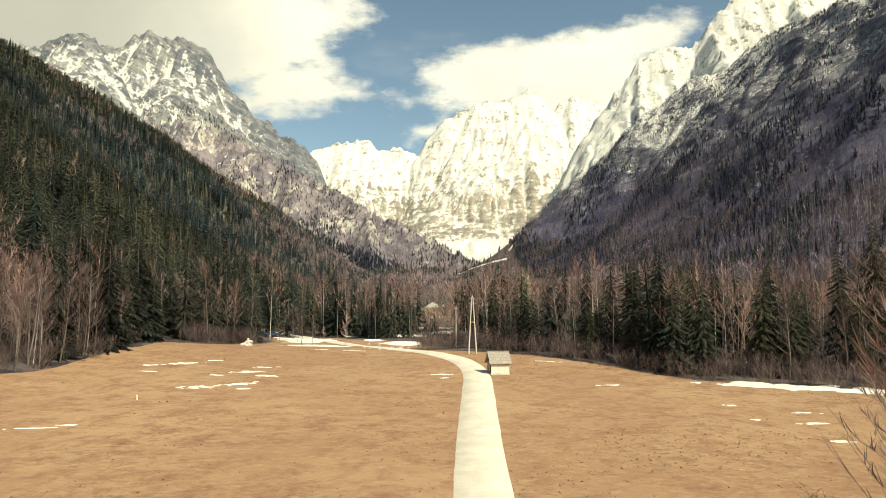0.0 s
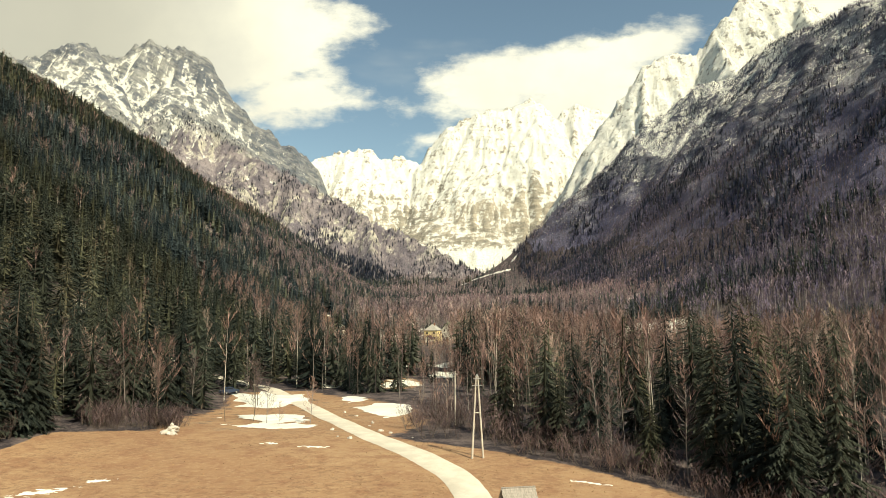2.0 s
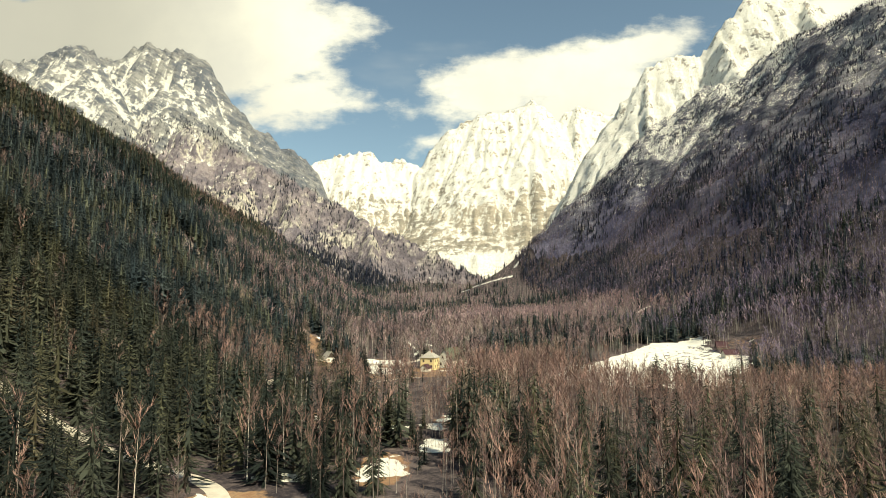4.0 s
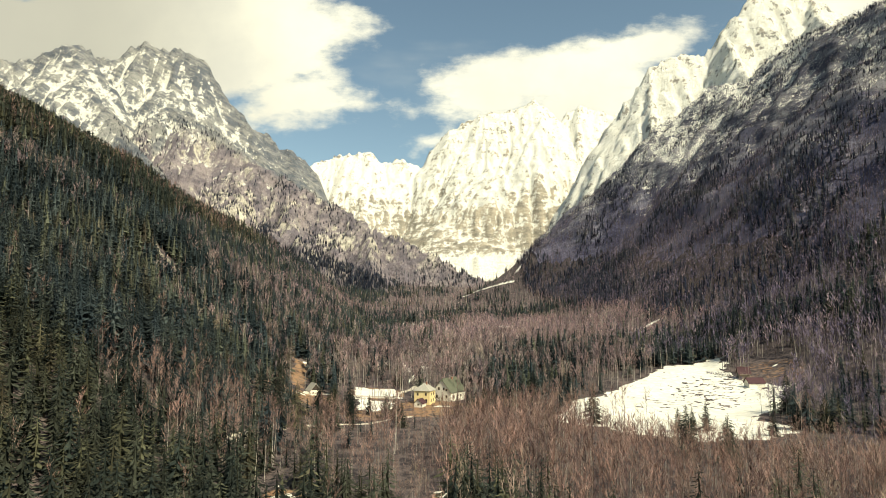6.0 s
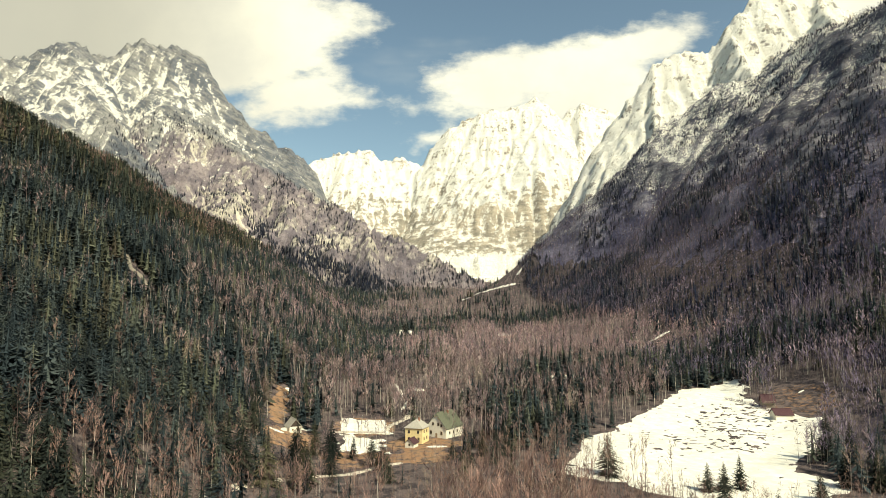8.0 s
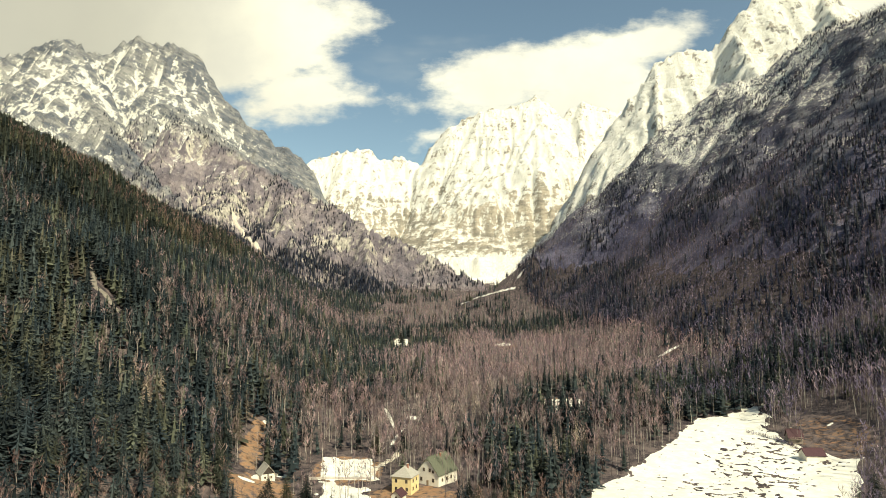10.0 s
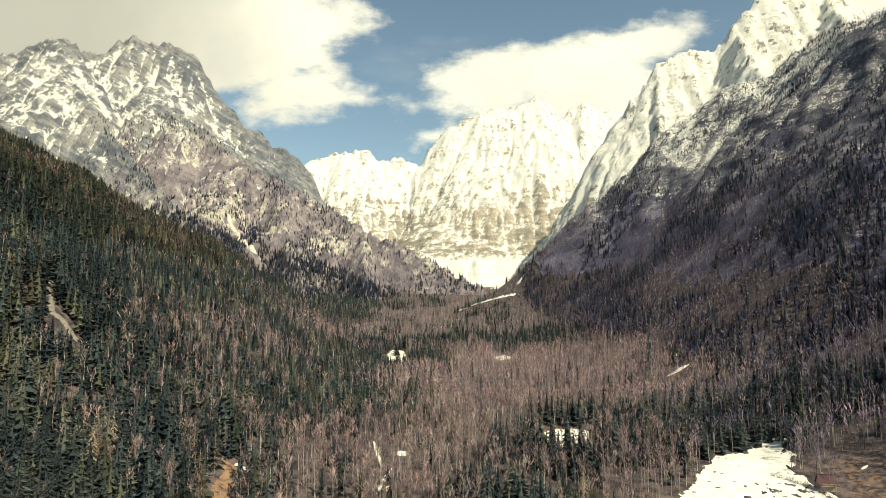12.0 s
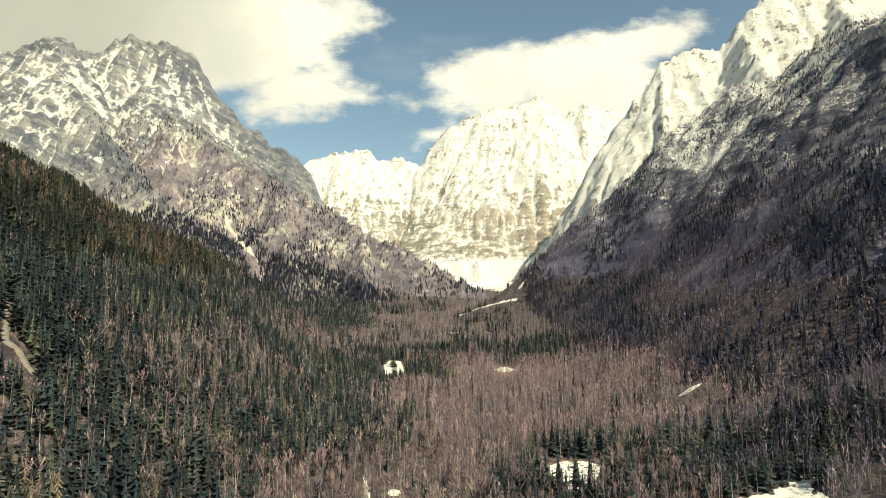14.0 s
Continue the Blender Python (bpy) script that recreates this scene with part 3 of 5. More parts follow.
          [(-1320, 2960, 1300), (-1250, 2830, 1060), (-1228, 2740, 1015), (-1069, 2670, 915), (-848, 2590, 775), (-641, 2510, 632), (-450, 2450, 518), (-271, 2380, 415), (-124, 2310, 338), (-7, 2250, 265), (138, 2150, 185)],
          [(-1769, 2900, 1395), (-1609, 2820, 1240), (-1557, 2700, 1092), (-1259, 2480, 800), (-1041, 2300, 600), (-828, 2120, 440), (-650, 1950, 300)],
          [(-1557, 2700, 1092), (-1599, 2560, 900), (-1623, 2400, 716), (-1634, 2250, 537)],
          [(-641, 2520, 620), (-540, 2330, 430), (-470, 2150, 290)], [(-271, 2380, 412), (-230, 2180, 270), (-200, 2040, 180)]],
         (1.75, 1.15, 1.15, 1.15, 1.0), 74, 400, 20, (420, 1000, 1.2, 0.50, 0.28, -0.80, 0.01, 14), 210.0, 0.2, 0.8, rounds=7, strength=0.4, lower=0.08, woods=(0.0, 1.0, 0.3, 0.0, 1.0, 1.0))
mountain("mountain_right", "steep snow-plastered limestone wall above dark woods", M_RIGHTMT, (350, 2300, 1560, 2900), 9,
         [[(540, 2500, 420), (630, 2500, 640), (684, 2500, 800), (730, 2500, 900), (787, 2500, 968), (868, 2500, 1075), (936, 2500, 1118), (1046, 2500, 1136),
           (1125, 2500, 1165), (1173, 2500, 1242), (1244, 2500, 1324), (1350, 2520, 1420), (1550, 2500, 1380), (1750, 2500, 1280), (2200, 2500, 1300)],
          [(1173, 2500, 1242), (1060, 2100, 880), (900, 1800, 600)], [(868, 2500, 1075), (780, 2250, 720)],
          [(1550, 2500, 1380), (1300, 2000, 950), (1100, 1700, 700)]], (1.5,), 42, 500, 60, (300, 800, 1.7, 0.35, 0.25, 0.30, 0.52), 130.0, 0.3, 1.5, rounds=6, strength=0.2)


def build_crags():
    """The upper half of the right flank: crags coloured dark for shade, dusted with snow, rising out of the wooded
    ground.
    """
    step = 6.5
    xs, ys = np.arange(235, 1030, step), np.arange(460, 1790, step)
    gx, gy = np.meshgrid(xs, ys)
    up = flank_up(gx, gy)
    firm = np.clip((up - 85) / 70, 0, 1)
    rocky = firm * np.clip((up - 120) / 200, 0.35, 1)
    z = land(gx, gy) + (fbm(gx / 70, gy / 70, 71, 5) * 24 + (fbm(gx / 42, gy / 42, 72, 4, True) - 0.2) * 20 + (fbm(gx / 15, gy / 15, 73, 2, True) - 0.2) * 7) * rocky
    z = z - 6 * np.clip((95 - up) / 25, 0, 1)
    # snow dusts the ledges below the crest, thinning out downwards
    lie = np.interp(up, [110, 230, 330, 420], [-0.66, -0.34, -0.10, 0.22]) - 0.25 * np.clip((1330 - gy) / 200, 0, 1) + snow_lie(z, step, 0, 1, 1.0, 0.35, 0.35, 0.0, 0.0)
    mountain_mesh("crags", "wooded crags, tinted dark for shade, dusted with snow above the valley", M_CRAG, xs, ys, z, lie, np.zeros(z.shape))
    return xs, ys, z


CRAGS = build_crags()


def slope_z(x, y):
    """Height of the right flank, crags included."""
    inside = (x > 236) & (x < 1020) & (y > 461) & (y < 1780)
    return np.where(inside, np.maximum(ground_z(x, y), grid_height(x, y, *CRAGS)), ground_z(x, y))


# ---- trees ----
def tube(path, radii, sides):
    """Tapered tube round a line of points: vertices and triangles."""
    co, tri = [], []
    for k, (p, r) in enumerate(zip(path, radii)):
        p = Vector(p)
        d = (Vector(path[min(k + 1, len(path) - 1)]) - Vector(path[max(k - 1, 0)])).normalized()
        a = d.orthogonal().normalized()
        b = d.cross(a)
        for s in range(sides):
            t = 2 * math.pi * s / sides
            co.append(p + (a * math.cos(t) + b * math.sin(t)) * r)
        if k:
            n = k * sides
            for s in range(sides):
                q = (s + 1) % sides
                tri += [(n - sides + s, n - sides + q, n + q), (n - sides + s, n + q, n + s)]
    return co, tri


class Shape:
    """Triangles of two looks: wood (0) and foliage or twigs (1)."""

    def __init__(self):
        self.co, self.tri, self.slot = [], [], []

    def add(self, co, tri, slot):
        n = len(self.co)
        self.co += [tuple(c) for c in co]
        self.tri += [tuple(n + i for i in t) for t in tri]
        self.slot += [slot] * len(tri)

    def arrays(self):
        return np.array(self.co, float), np.array(self.tri, np.int64), np.array(self.slot, np.int64)


def spruce_shape(rng, whorls, arms, sides, full=0.19, bare=0.08, fine=True, slim=1.0, core=0.4):
    """A spruce one metre high: drooping boughs in uneven whorls, denser below, ragged outline."""
    s = Shape()
    if sides > 2:
        s.add(*tube([(0, 0, 0), (0.003, 0, 0.5), (0, 0, 0.99)], [0.014, 0.009, 0.001], sides), 0)
    else:
        s.add([(-0.014, 0, 0), (0.014, 0, 0), (0, -0.014, 0), (0, 0.014, 0), (0, 0, 0.6)], [(0, 1, 4), (2, 3, 4)], 0)
    for w in range(whorls):
        f = w / (whorls - 1)
        z = bare + (0.97 - bare) * f ** 0.9
        reach = full * (1 - f) ** 0.8 * rng.uniform(0.75, 1.15) + 0.012
        turn = rng.uniform(0, 6.3)
        for a in range(max(3, round(arms * (1 - 0.45 * f)))):
            t = turn + 6.283 * a / max(3, round(arms * (1 - 0.45 * f))) + rng.uniform(-0.25, 0.25)
            r = reach * rng.uniform(0.55, 1.15)
            c, n = math.cos(t), math.sin(t)
            zz = z + rng.uniform(-0.022, 0.022) * (1 - 0.6 * f) * (1 if fine else 2.2)
            droop = r * (rng.uniform(0.25, 0.55) if fine else rng.uniform(-0.05, 0.65))
            wd = r * rng.uniform(0.20, 0.34) * slim
            tip = (c * r, n * r, zz - droop)
            if fine:
                # a feathered bough: thin spine with drooping side sprays
                wd *= 0.42
                at = lambda g, side, down: (c * r * g - n * side, n * r * g + c * side, zz + 0.012 - droop * g ** 1.4 - down)
                s.add([at(0, 0, 0), at(0.45, wd, 0.1 * wd), tip, at(0.45, -wd, 0.1 * wd)], [(0, 1, 2), (0, 2, 3)], 1)
                for g in (0.22, 0.38, 0.54, 0.7, 0.86):
                    for sd in (-1, 1):
                        ln = r * rng.uniform(0.10, 0.24) * (1.2 - 0.6 * g)
                        s.add([at(g - 0.06, 0, 0), at(g + 0.06, 0, 0), at(g + 0.13, sd * ln, ln * rng.uniform(0.3, 0.9))], [(0, 1, 2)], 1)
            else:
                # a broad drooping fan of needles, widest past its middle
                half = r * 0.62 * math.tan(math.pi / arms) * slim * rng.uniform(0.7, 1.25)
                mx, my, mz = c * r * 0.62, n * r * 0.62, zz - droop * 0.45
                s.add([(c * r * 0.08, n * r * 0.08, zz + 0.015), (mx - n * half, my + c * half, mz - half * 0.25), tip, (mx + n * half, my - c * half, mz - half * 0.25)], [(0, 1, 2), (0, 2, 3)], 1)
    if not fine:
        # shaded inner mass of boughs
        for k in range(5):
            t = 1.257 * k
            s.add([(math.cos(t + e) * full * core, math.sin(t + e) * full * core, bare + rng.uniform(-0.02, 0.05)) for e in (0, 1.3)] + [(0, 0, 0.9)], [(0, 1, 2)], 1)
    return s


def bare_shape(rng, limbs, twigs, sides, thick=0.011, spread=0.2, first=0.3, wide=0.004, stems=1):
    """A leafless tree one metre high: trunk, rising limbs, and a haze of fine twigs."""
    s = Shape()
    for st in range(stems):
        bx, by = (rng.uniform(-0.16, 0.16), rng.uniform(-0.16, 0.16)) if stems > 1 else (0, 0)
        lean = (rng.uniform(-0.04, 0.04), rng.uniform(-0.04, 0.04)) if stems == 1 else (bx * 2.6 + rng.uniform(-0.2, 0.2), by * 2.6 + rng.uniform(-0.2, 0.2))
        tall = 1 if stems == 1 else rng.uniform(0.55, 1)
        axis = lambda f: Vector((bx + lean[0] * f + 0.012 * math.sin(5 * f + bx * 50), by + lean[1] * f, f * 0.97 * tall))
        if sides == 2:
            s.add([(-thick, 0, 0), (thick, 0, 0), (0, -thick, 0), (0, thick, 0), axis(1)], [(0, 1, 4), (2, 3, 4)], 0)
        else:
            s.add(*tube([axis(f) for f in ((0, 0.3, 0.65, 1) if sides > 3 else (0, 0.5, 1))],
                        [thick, thick * 0.8, thick * 0.5, thick * 0.12] if sides > 3 else [thick, thick * 0.65, thick * 0.1], sides), 0)
        ends = []
        for k in range(limbs):
            f = first + (0.95 - first) * (k + rng.random() * 0.7) / limbs
            t = rng.uniform(0, 6.283)
            r = spread * (1 - 0.7 * (f - first) / (1 - first)) * rng.uniform(0.6, 1.1)
            p = axis(f)
            q = p + Vector((math.cos(t) * r * 0.55, math.sin(t) * r * 0.55, r * rng.uniform(0.35, 0.6)))
            e = q + Vector((math.cos(t) * r * 0.4, math.sin(t) * r * 0.4, r * rng.uniform(0.4, 0.9)))
            if sides > 3:
                s.add(*tube([p, q, e], [thick * 0.27, thick * 0.17, thick * 0.05], 3), 0)
            else:
                w = Vector((-math.sin(t), math.cos(t), 0)) * wide
                s.add([p + w, p - w, e], [(0, 1, 2)], 1)
            ends.append((p, q, e, t))
        for k in range(twigs):
            p, q, e, t = ends[rng.randrange(len(ends))]
            g = rng.random()
            b = p.lerp(q, g * 2) if g < 0.5 else q.lerp(e, g * 2 - 1)
            t2 = t + rng.uniform(-1.3, 1.3)
            ln = rng.uniform(0.06, 0.14) * (1.2 - 0.5 * g)
            tip = b + Vector((math.cos(t2) * ln * 0.5, math.sin(t2) * ln * 0.5, ln * rng.uniform(0.45, 1.1)))
            w = Vector((-math.sin(t2), math.cos(t2), rng.uniform(-0.4, 0.4))) * wide * rng.uniform(0.35, 0.75)
            s.add([b + w, b - w, tip], [(0, 1, 2)], 1)
    return s


def haze_shape(rng, twigs, limbs, wide, spread, first, thick=0.006, limb=0.4):
    """A slim leafless tree one metre high: straight stem, rising limbs, a haze of twigs fanning upwards from them."""
    s = Shape()
    lx, ly = rng.uniform(-0.03, 0.03), rng.uniform(-0.03, 0.03)
    axis = lambda f: Vector((lx * f, ly * f, f))
    s.add([(-thick, 0, 0), (thick, 0, 0), (0, -thick, 0), (0, thick, 0), axis(0.96)], [(0, 1, 4), (2, 3, 4)], 0)
    arms = []
    for k in range(limbs):
        f, t = first + (0.86 - first) * (k + rng.random()) / limbs, rng.uniform(0, 6.283)
        r = spread * rng.uniform(0.55, 1.0) * (1.1 - 0.6 * (f - first) / (1 - first))
        w = Vector((-math.sin(t), math.cos(t), 0.3)) * thick * limb
        e = axis(f) + Vector((math.cos(t) * r, math.sin(t) * r, min(r * rng.uniform(1.1, 2.2), 1.02 - f)))
        s.add([axis(f) + w, axis(f) - w, e], [(0, 1, 2)], 1)
        arms.append((axis(f), e, t))
    for k in range(twigs):
        a, e, t = arms[rng.randrange(limbs)] if rng.random() < 0.8 else (axis(0.7), axis(0.98), rng.uniform(0, 6.283))
        p = a.lerp(e, rng.uniform(0.25, 1.0))
        t2, ln = t + rng.uniform(-1.5, 1.5), rng.uniform(0.05, 0.125)
        w = Vector((-math.sin(t2), math.cos(t2), rng.uniform(-0.5, 0.5))) * wide * rng.uniform(0.5, 1.0)
        s.add([p + w, p - w, p + Vector((math.cos(t2) * ln * 0.55, math.sin(t2) * ln * 0.55, ln * rng.uniform(0.5, 1.1)))], [(0, 1, 2)], 1)
    return s


def scatter(name, shapes, xs, ys, hs, mats, label, category, rng, squash=(0.85, 1.2), sink=0.15, base_z=None):
    """Many trees of a few shapes in one mesh."""
    pick = rng.integers(0, len(shapes), len(xs))
    zs = (ground_z(xs, ys) if base_z is None else base_z) - sink
    cos, tris, slots, own, base = [], [], [], [], 0
    tone = rng.random(len(xs))
    for i, shape in enumerate(shapes):
        co, tri, slot = shape.arrays()
        sel = np.nonzero(pick == i)[0]
        if not len(sel):
            continue
        a, w = rng.uniform(0, 6.283, len(sel)), rng.uniform(*squash, len(sel)) * hs[sel]
        c, n = np.cos(a) * w, np.sin(a) * w
        lx, ly = rng.normal(0, 0.025, len(sel)), rng.normal(0, 0.025, len(sel))
        h = hs[sel]
        X = xs[sel, None] + co[:, 0] * c[:, None] - co[:, 1] * n[:, None] + lx[:, None] * co[:, 2] * h[:, None]
        Y = ys[sel, None] + co[:, 0] * n[:, None] + co[:, 1] * c[:, None] + ly[:, None] * co[:, 2] * h[:, None]
        Z = zs[sel, None] + co[:, 2] * h[:, None]
        cos.append(np.stack([X, Y, Z], -1).reshape(-1, 3))
        off = base + np.arange(len(sel)) * len(co)
        tris.append((tri[None] + off[:, None, None]).reshape(-1, 3))
        slots.append(np.tile(slot, len(sel)))
        own.append(np.repeat(tone[sel], len(co)))
        base += len(sel) * len(co)
    me = raw_mesh(name, np.concatenate(cos), np.concatenate(tris), np.concatenate(slots), smooth=False)
    me.attributes.new("tree", "FLOAT", "POINT").data.foreach_set("value", np.concatenate(own).astype(np.float32))
    for m in mats:
        me.materials.append(m)
    return tagged(new(name, me), label, category, kind="stuff")


def jittered(x0, x1, y0, y1, step, rng):
    gx, gy = np.meshgrid(np.arange(x0, x1, step), np.arange(y0, y1, step))
    gx = gx + rng.uniform(-0.48, 0.48, gx.shape) * step
    gy = gy + rng.uniform(-0.48, 0.48, gy.shape) * step
    return gx.reshape(-1), gy.reshape(-1)


def wooded(x, y):
    # trees left out along the camera's line of sight to the gully
    gully = np.min([np.hypot(x - gx - 0.54 * d, y - gy + 0.84 * d) for gx, gy in GULLY for d in (0, 5, 10, 15, 20)], 0)
    return (cleared(x, y) < 0) & (road_off(x, y) > 4.2) & (gully > 3.6)


def spruce_share(x, y):
    """How much of the wood is spruce: most of it on the left flank, close stands of it elsewhere."""
    def stand(cx, cy, rx, ry):
        return np.clip(1.6 - 1.2 * np.hypot((x - cx) / rx, (y - cy) / ry), 0, 1)
    clump = fbm(x / 75, y / 75, 41, 4)
    leftness = np.clip((-25 - x) / 60, 0, 1) * np.clip((1250 - y) / 300, 0, 1)
    leftness = np.maximum(leftness, 1.4 * np.clip((-120 - x) / 60, 0, 1))
    leftness = np.maximum(leftness, 1.5 * np.clip((-62 - x) / 35, 0, 1) * np.clip((480 - y) / 80, 0, 1) * np.clip((y - 120) / 60, 0, 1))
    near = np.clip((385 - y) / 50, 0, 1) * np.clip((46 - x) / 20, 0, 1)
    share = 0.06 + 0.56 * leftness + 0.33 * near + 0.6 * stand(66, 440, 24, 42) + 0.45 * stand(238, 548, 42, 18) + 0.5 * stand(-78, 372, 40, 44) + 0.45 * stand(46, 440, 18, 40)
    share = share + 0.5 * stand(150, 1130, 260, 90) + 0.5 * stand(95, 165, 75, 58) + 0.6 * stand(200, 340, 46, 80) + 0.3 * stand(40, 150, 36, 40) + 0.4 * stand(-30, 640, 50, 90) + 0.35 * stand(30, 480, 20, 26)
    share = share + 0.25 * stand(-32, 305, 36, 60) + 0.5 * stand(-30, 950, 90, 200) + 0.15 * stand(130, 575, 90, 36)
    # pure leafless wood in the middle of the valley floor
    broad = np.clip((x - 10) / 30, 0, 1) * np.clip((y - 610) / 40, 0, 1) * np.clip((1040 - y) / 60, 0, 1)
    return np.clip((share + clump * (2.6 - 1.3 * np.minimum(leftness, 1) - 0.9 * np.clip((x - 10) / 40, 0, 1))) * (1 - 0.93 * broad) - 1.6 * stand(85, 288, 92, 56) - 0.9 * stand(-78, 82, 34, 38) - 0.55 * stand(-150, 212, 62, 50) - 0.4 * stand(-115, 330, 70, 50), 0.012, 0.96)


def build_woods():
    rnd, rng = random.Random(5), np.random.default_rng(5)
    spruce_near = [spruce_shape(rnd, 17, 7, 2, rnd.uniform(0.15, 0.20), rnd.uniform(0.04, 0.16), fine=False, slim=0.5, core=0.16) for _ in range(7)]
    spruce_close = [spruce_shape(rnd, 27, 9, 2, rnd.uniform(0.15, 0.20), rnd.uniform(0.04, 0.16), fine=False, slim=0.36, core=0.1) for _ in range(7)]
    spruce_mid = [spruce_shape(rnd, 13, 7, 2, rnd.uniform(0.17, 0.22), rnd.uniform(0.04, 0.2), fine=False, slim=0.6, core=0.2) for _ in range(7)]
    spruce_far = [spruce_shape(rnd, 5, 6, 2, rnd.uniform(0.17, 0.22), 0.05, fine=False, slim=1.0, core=0.4) for _ in range(6)]
    bare_near = [haze_shape(rnd, 104, 8, 0.0036, rnd.uniform(0.15, 0.23), rnd.uniform(0.25, 0.55), 0.0058, 0.12) for _ in range(8)]
    bare_mid = [haze_shape(rnd, 60, 6, 0.0066, rnd.uniform(0.13, 0.2), rnd.uniform(0.3, 0.6), 0.008, 0.25) for _ in range(8)]
    bare_far = [haze_shape(rnd, 27, 4, 0.012, 0.18, 0.32, 0.009) for _ in range(5)]
    spruce_less = [spruce_shape(rnd, 7, 6, 2, rnd.uniform(0.14, 0.20), rnd.uniform(0.04, 0.2), fine=False, slim=0.95, core=0.38) for _ in range(7)]
    tiny = [spruce_shape(rnd, 4, 5, 2, 0.21, 0.05, fine=False, slim=1.1) for _ in range(4)]
    speck = [spruce_shape(rnd, 3, 4, 2, 0.2, 0.05, fine=False, slim=1.1) for _ in range(4)]
    thin = [haze_shape(rnd, 12, 3, 0.020, 0.19, 0.25, 0.011) for _ in range(4)]

    def sort_out(x, y, keep, lo, hi):
        x, y = x[keep], y[keep]
        sp = rng.random(len(x)) < spruce_share(x, y)
        tall = rng.uniform(lo, hi, len(x)) * (1 + 0.5 * fbm(x / 50, y / 50, 44, 2)) * np.where(sp, 0.98, 0.92) * np.interp(y, [440, 540], [1.0, 1.18])
        # young growth under the power line, low trees before the houses
        strip = (np.abs(x - np.interp(y, [120, 420], [4.2, 2.0])) < 3.6 + 4 * fbm(x / 9, y / 9, 53, 2)) & (y < 420)
        low = tall * (1 - 0.35 * np.clip(1.6 - np.hypot((x + 28) / 58, (y - 372) / 46), 0, 1))
        # lower trees along the lines of sight to the barn, the yard and the houses
        cap = np.full(len(x), 60.0)
        for end, wide, high in ((-60, 4.5, (30, 12.5, 10.0, 7.5)), (-34, 4.5, (30, 12.5, 10.0, 7.5)), (-2, 6.5, (7.0, 7.5, 7.5, 6.5))):
            lane = (np.abs(x - np.interp(y, [37, 420], [2.2, end])) < wide) & (y < 412)
            cap = np.where(lane, np.minimum(cap, np.interp(y, [150, 250, 330, 405], high)), cap)
        cap = cap * rng.uniform(0.75, 1.1, len(x))
        low = np.minimum(low, cap)
        low = np.where((x > 52) & (x < 160) & (y > 275) & (y < 335), np.minimum(low, np.interp(x, [80, 110], [8, 5]) + 4 * rng.random(len(x))), low)
        sp, tall = sp & ~strip, np.where(strip, np.clip(tall * 0.5, 6.0, 9.5), low)
        return x, y, sp, tall

    # valley floor and foot of the flanks
    x, y = (np.concatenate(q) for q in zip(jittered(-330, 430, 42, 640, 4.7, rng), jittered(0, 150, 222, 322, 3.8, rng), jittered(-330, -58, 190, 440, 8.0, rng), jittered(190, 330, 460, 625, 5.6, rng)))
    fan = (np.abs(x) < 0.745 * y + 24) & ~((y < 215) & near_edge(x, y))
    x, y, sp, tall = sort_out(x, y, wooded(x, y) & fan & (rng.random(len(x)) < 0.95), 11, 21)
    # farther bands take the needles and twigs tinted for haze
    for lo, hi, firs, bares, needles, twigs in ((0, 190, spruce_close, bare_near, M_NEEDLE, M_TWIG), (190, 300, spruce_near, bare_near, M_NEEDLE, M_TWIG), (300, 400, spruce_mid, bare_near, M_COOL, M_TWIG), (400, 640, spruce_less, bare_mid, M_COOL, M_HAZETWIG)):
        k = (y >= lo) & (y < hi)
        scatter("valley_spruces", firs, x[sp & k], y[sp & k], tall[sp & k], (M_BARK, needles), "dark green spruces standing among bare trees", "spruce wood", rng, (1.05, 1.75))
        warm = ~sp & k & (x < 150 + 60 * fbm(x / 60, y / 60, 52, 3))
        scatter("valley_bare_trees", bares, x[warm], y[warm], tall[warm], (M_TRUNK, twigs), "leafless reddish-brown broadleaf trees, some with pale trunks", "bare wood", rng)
        # trees towards the right flank get twigs darkened for shade
        in_shade = ~sp & k & ~warm
        scatter("valley_bare_trees", bares if hi < 640 else bare_far, x[in_shade], y[in_shade], tall[in_shade], (M_TRUNK, M_SHADETWIG), "leafless broadleaf trees at the foot of the flank, twigs darkened for shade", "bare wood", rng)
    # young growth and bushes under and between the trees
    x, y = jittered(-90, 150, 205, 432, 3.1, rng)
    keep = wooded(x, y) & (rng.random(len(x)) < np.clip(0.35 + 2.2 * fbm(x / 18, y / 18, 55, 3), 0, 0.75))
    bush = [haze_shape(rnd, 22, 6, 0.012, 0.42, 0.05, 0.008) for _ in range(5)]
    scatter("undergrowth", bush, x[keep], y[keep], rng.uniform(2.0, 4.6, keep.sum()), (M_BARK, M_TWIG), "leafless reddish-brown bushes under the trees", "undergrowth", rng, (0.9, 1.4))
    # left flank, thick with spruce
    x, y = jittered(-640, -250, 210, 1120, 5.2, rng)
    fan = (np.abs(x) < 0.745 * y + 24) & (past_spur(x, y) < 25) & ((x < -330) | (y > 640))
    x, y, sp, tall = sort_out(x, y, fan & (rng.random(len(x)) < 0.97), 13, 22)
    scatter("flank_spruces", spruce_far, x[sp], y[sp], tall[sp], (M_BARK, M_NEEDLE), "dense dark spruces on the steep left flank", "spruce wood", rng, (1.25, 1.95))
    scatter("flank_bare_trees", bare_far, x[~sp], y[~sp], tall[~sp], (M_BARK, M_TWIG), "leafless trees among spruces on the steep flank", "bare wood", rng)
    # right flank: thin leafless wood with dark spruces up to the crags
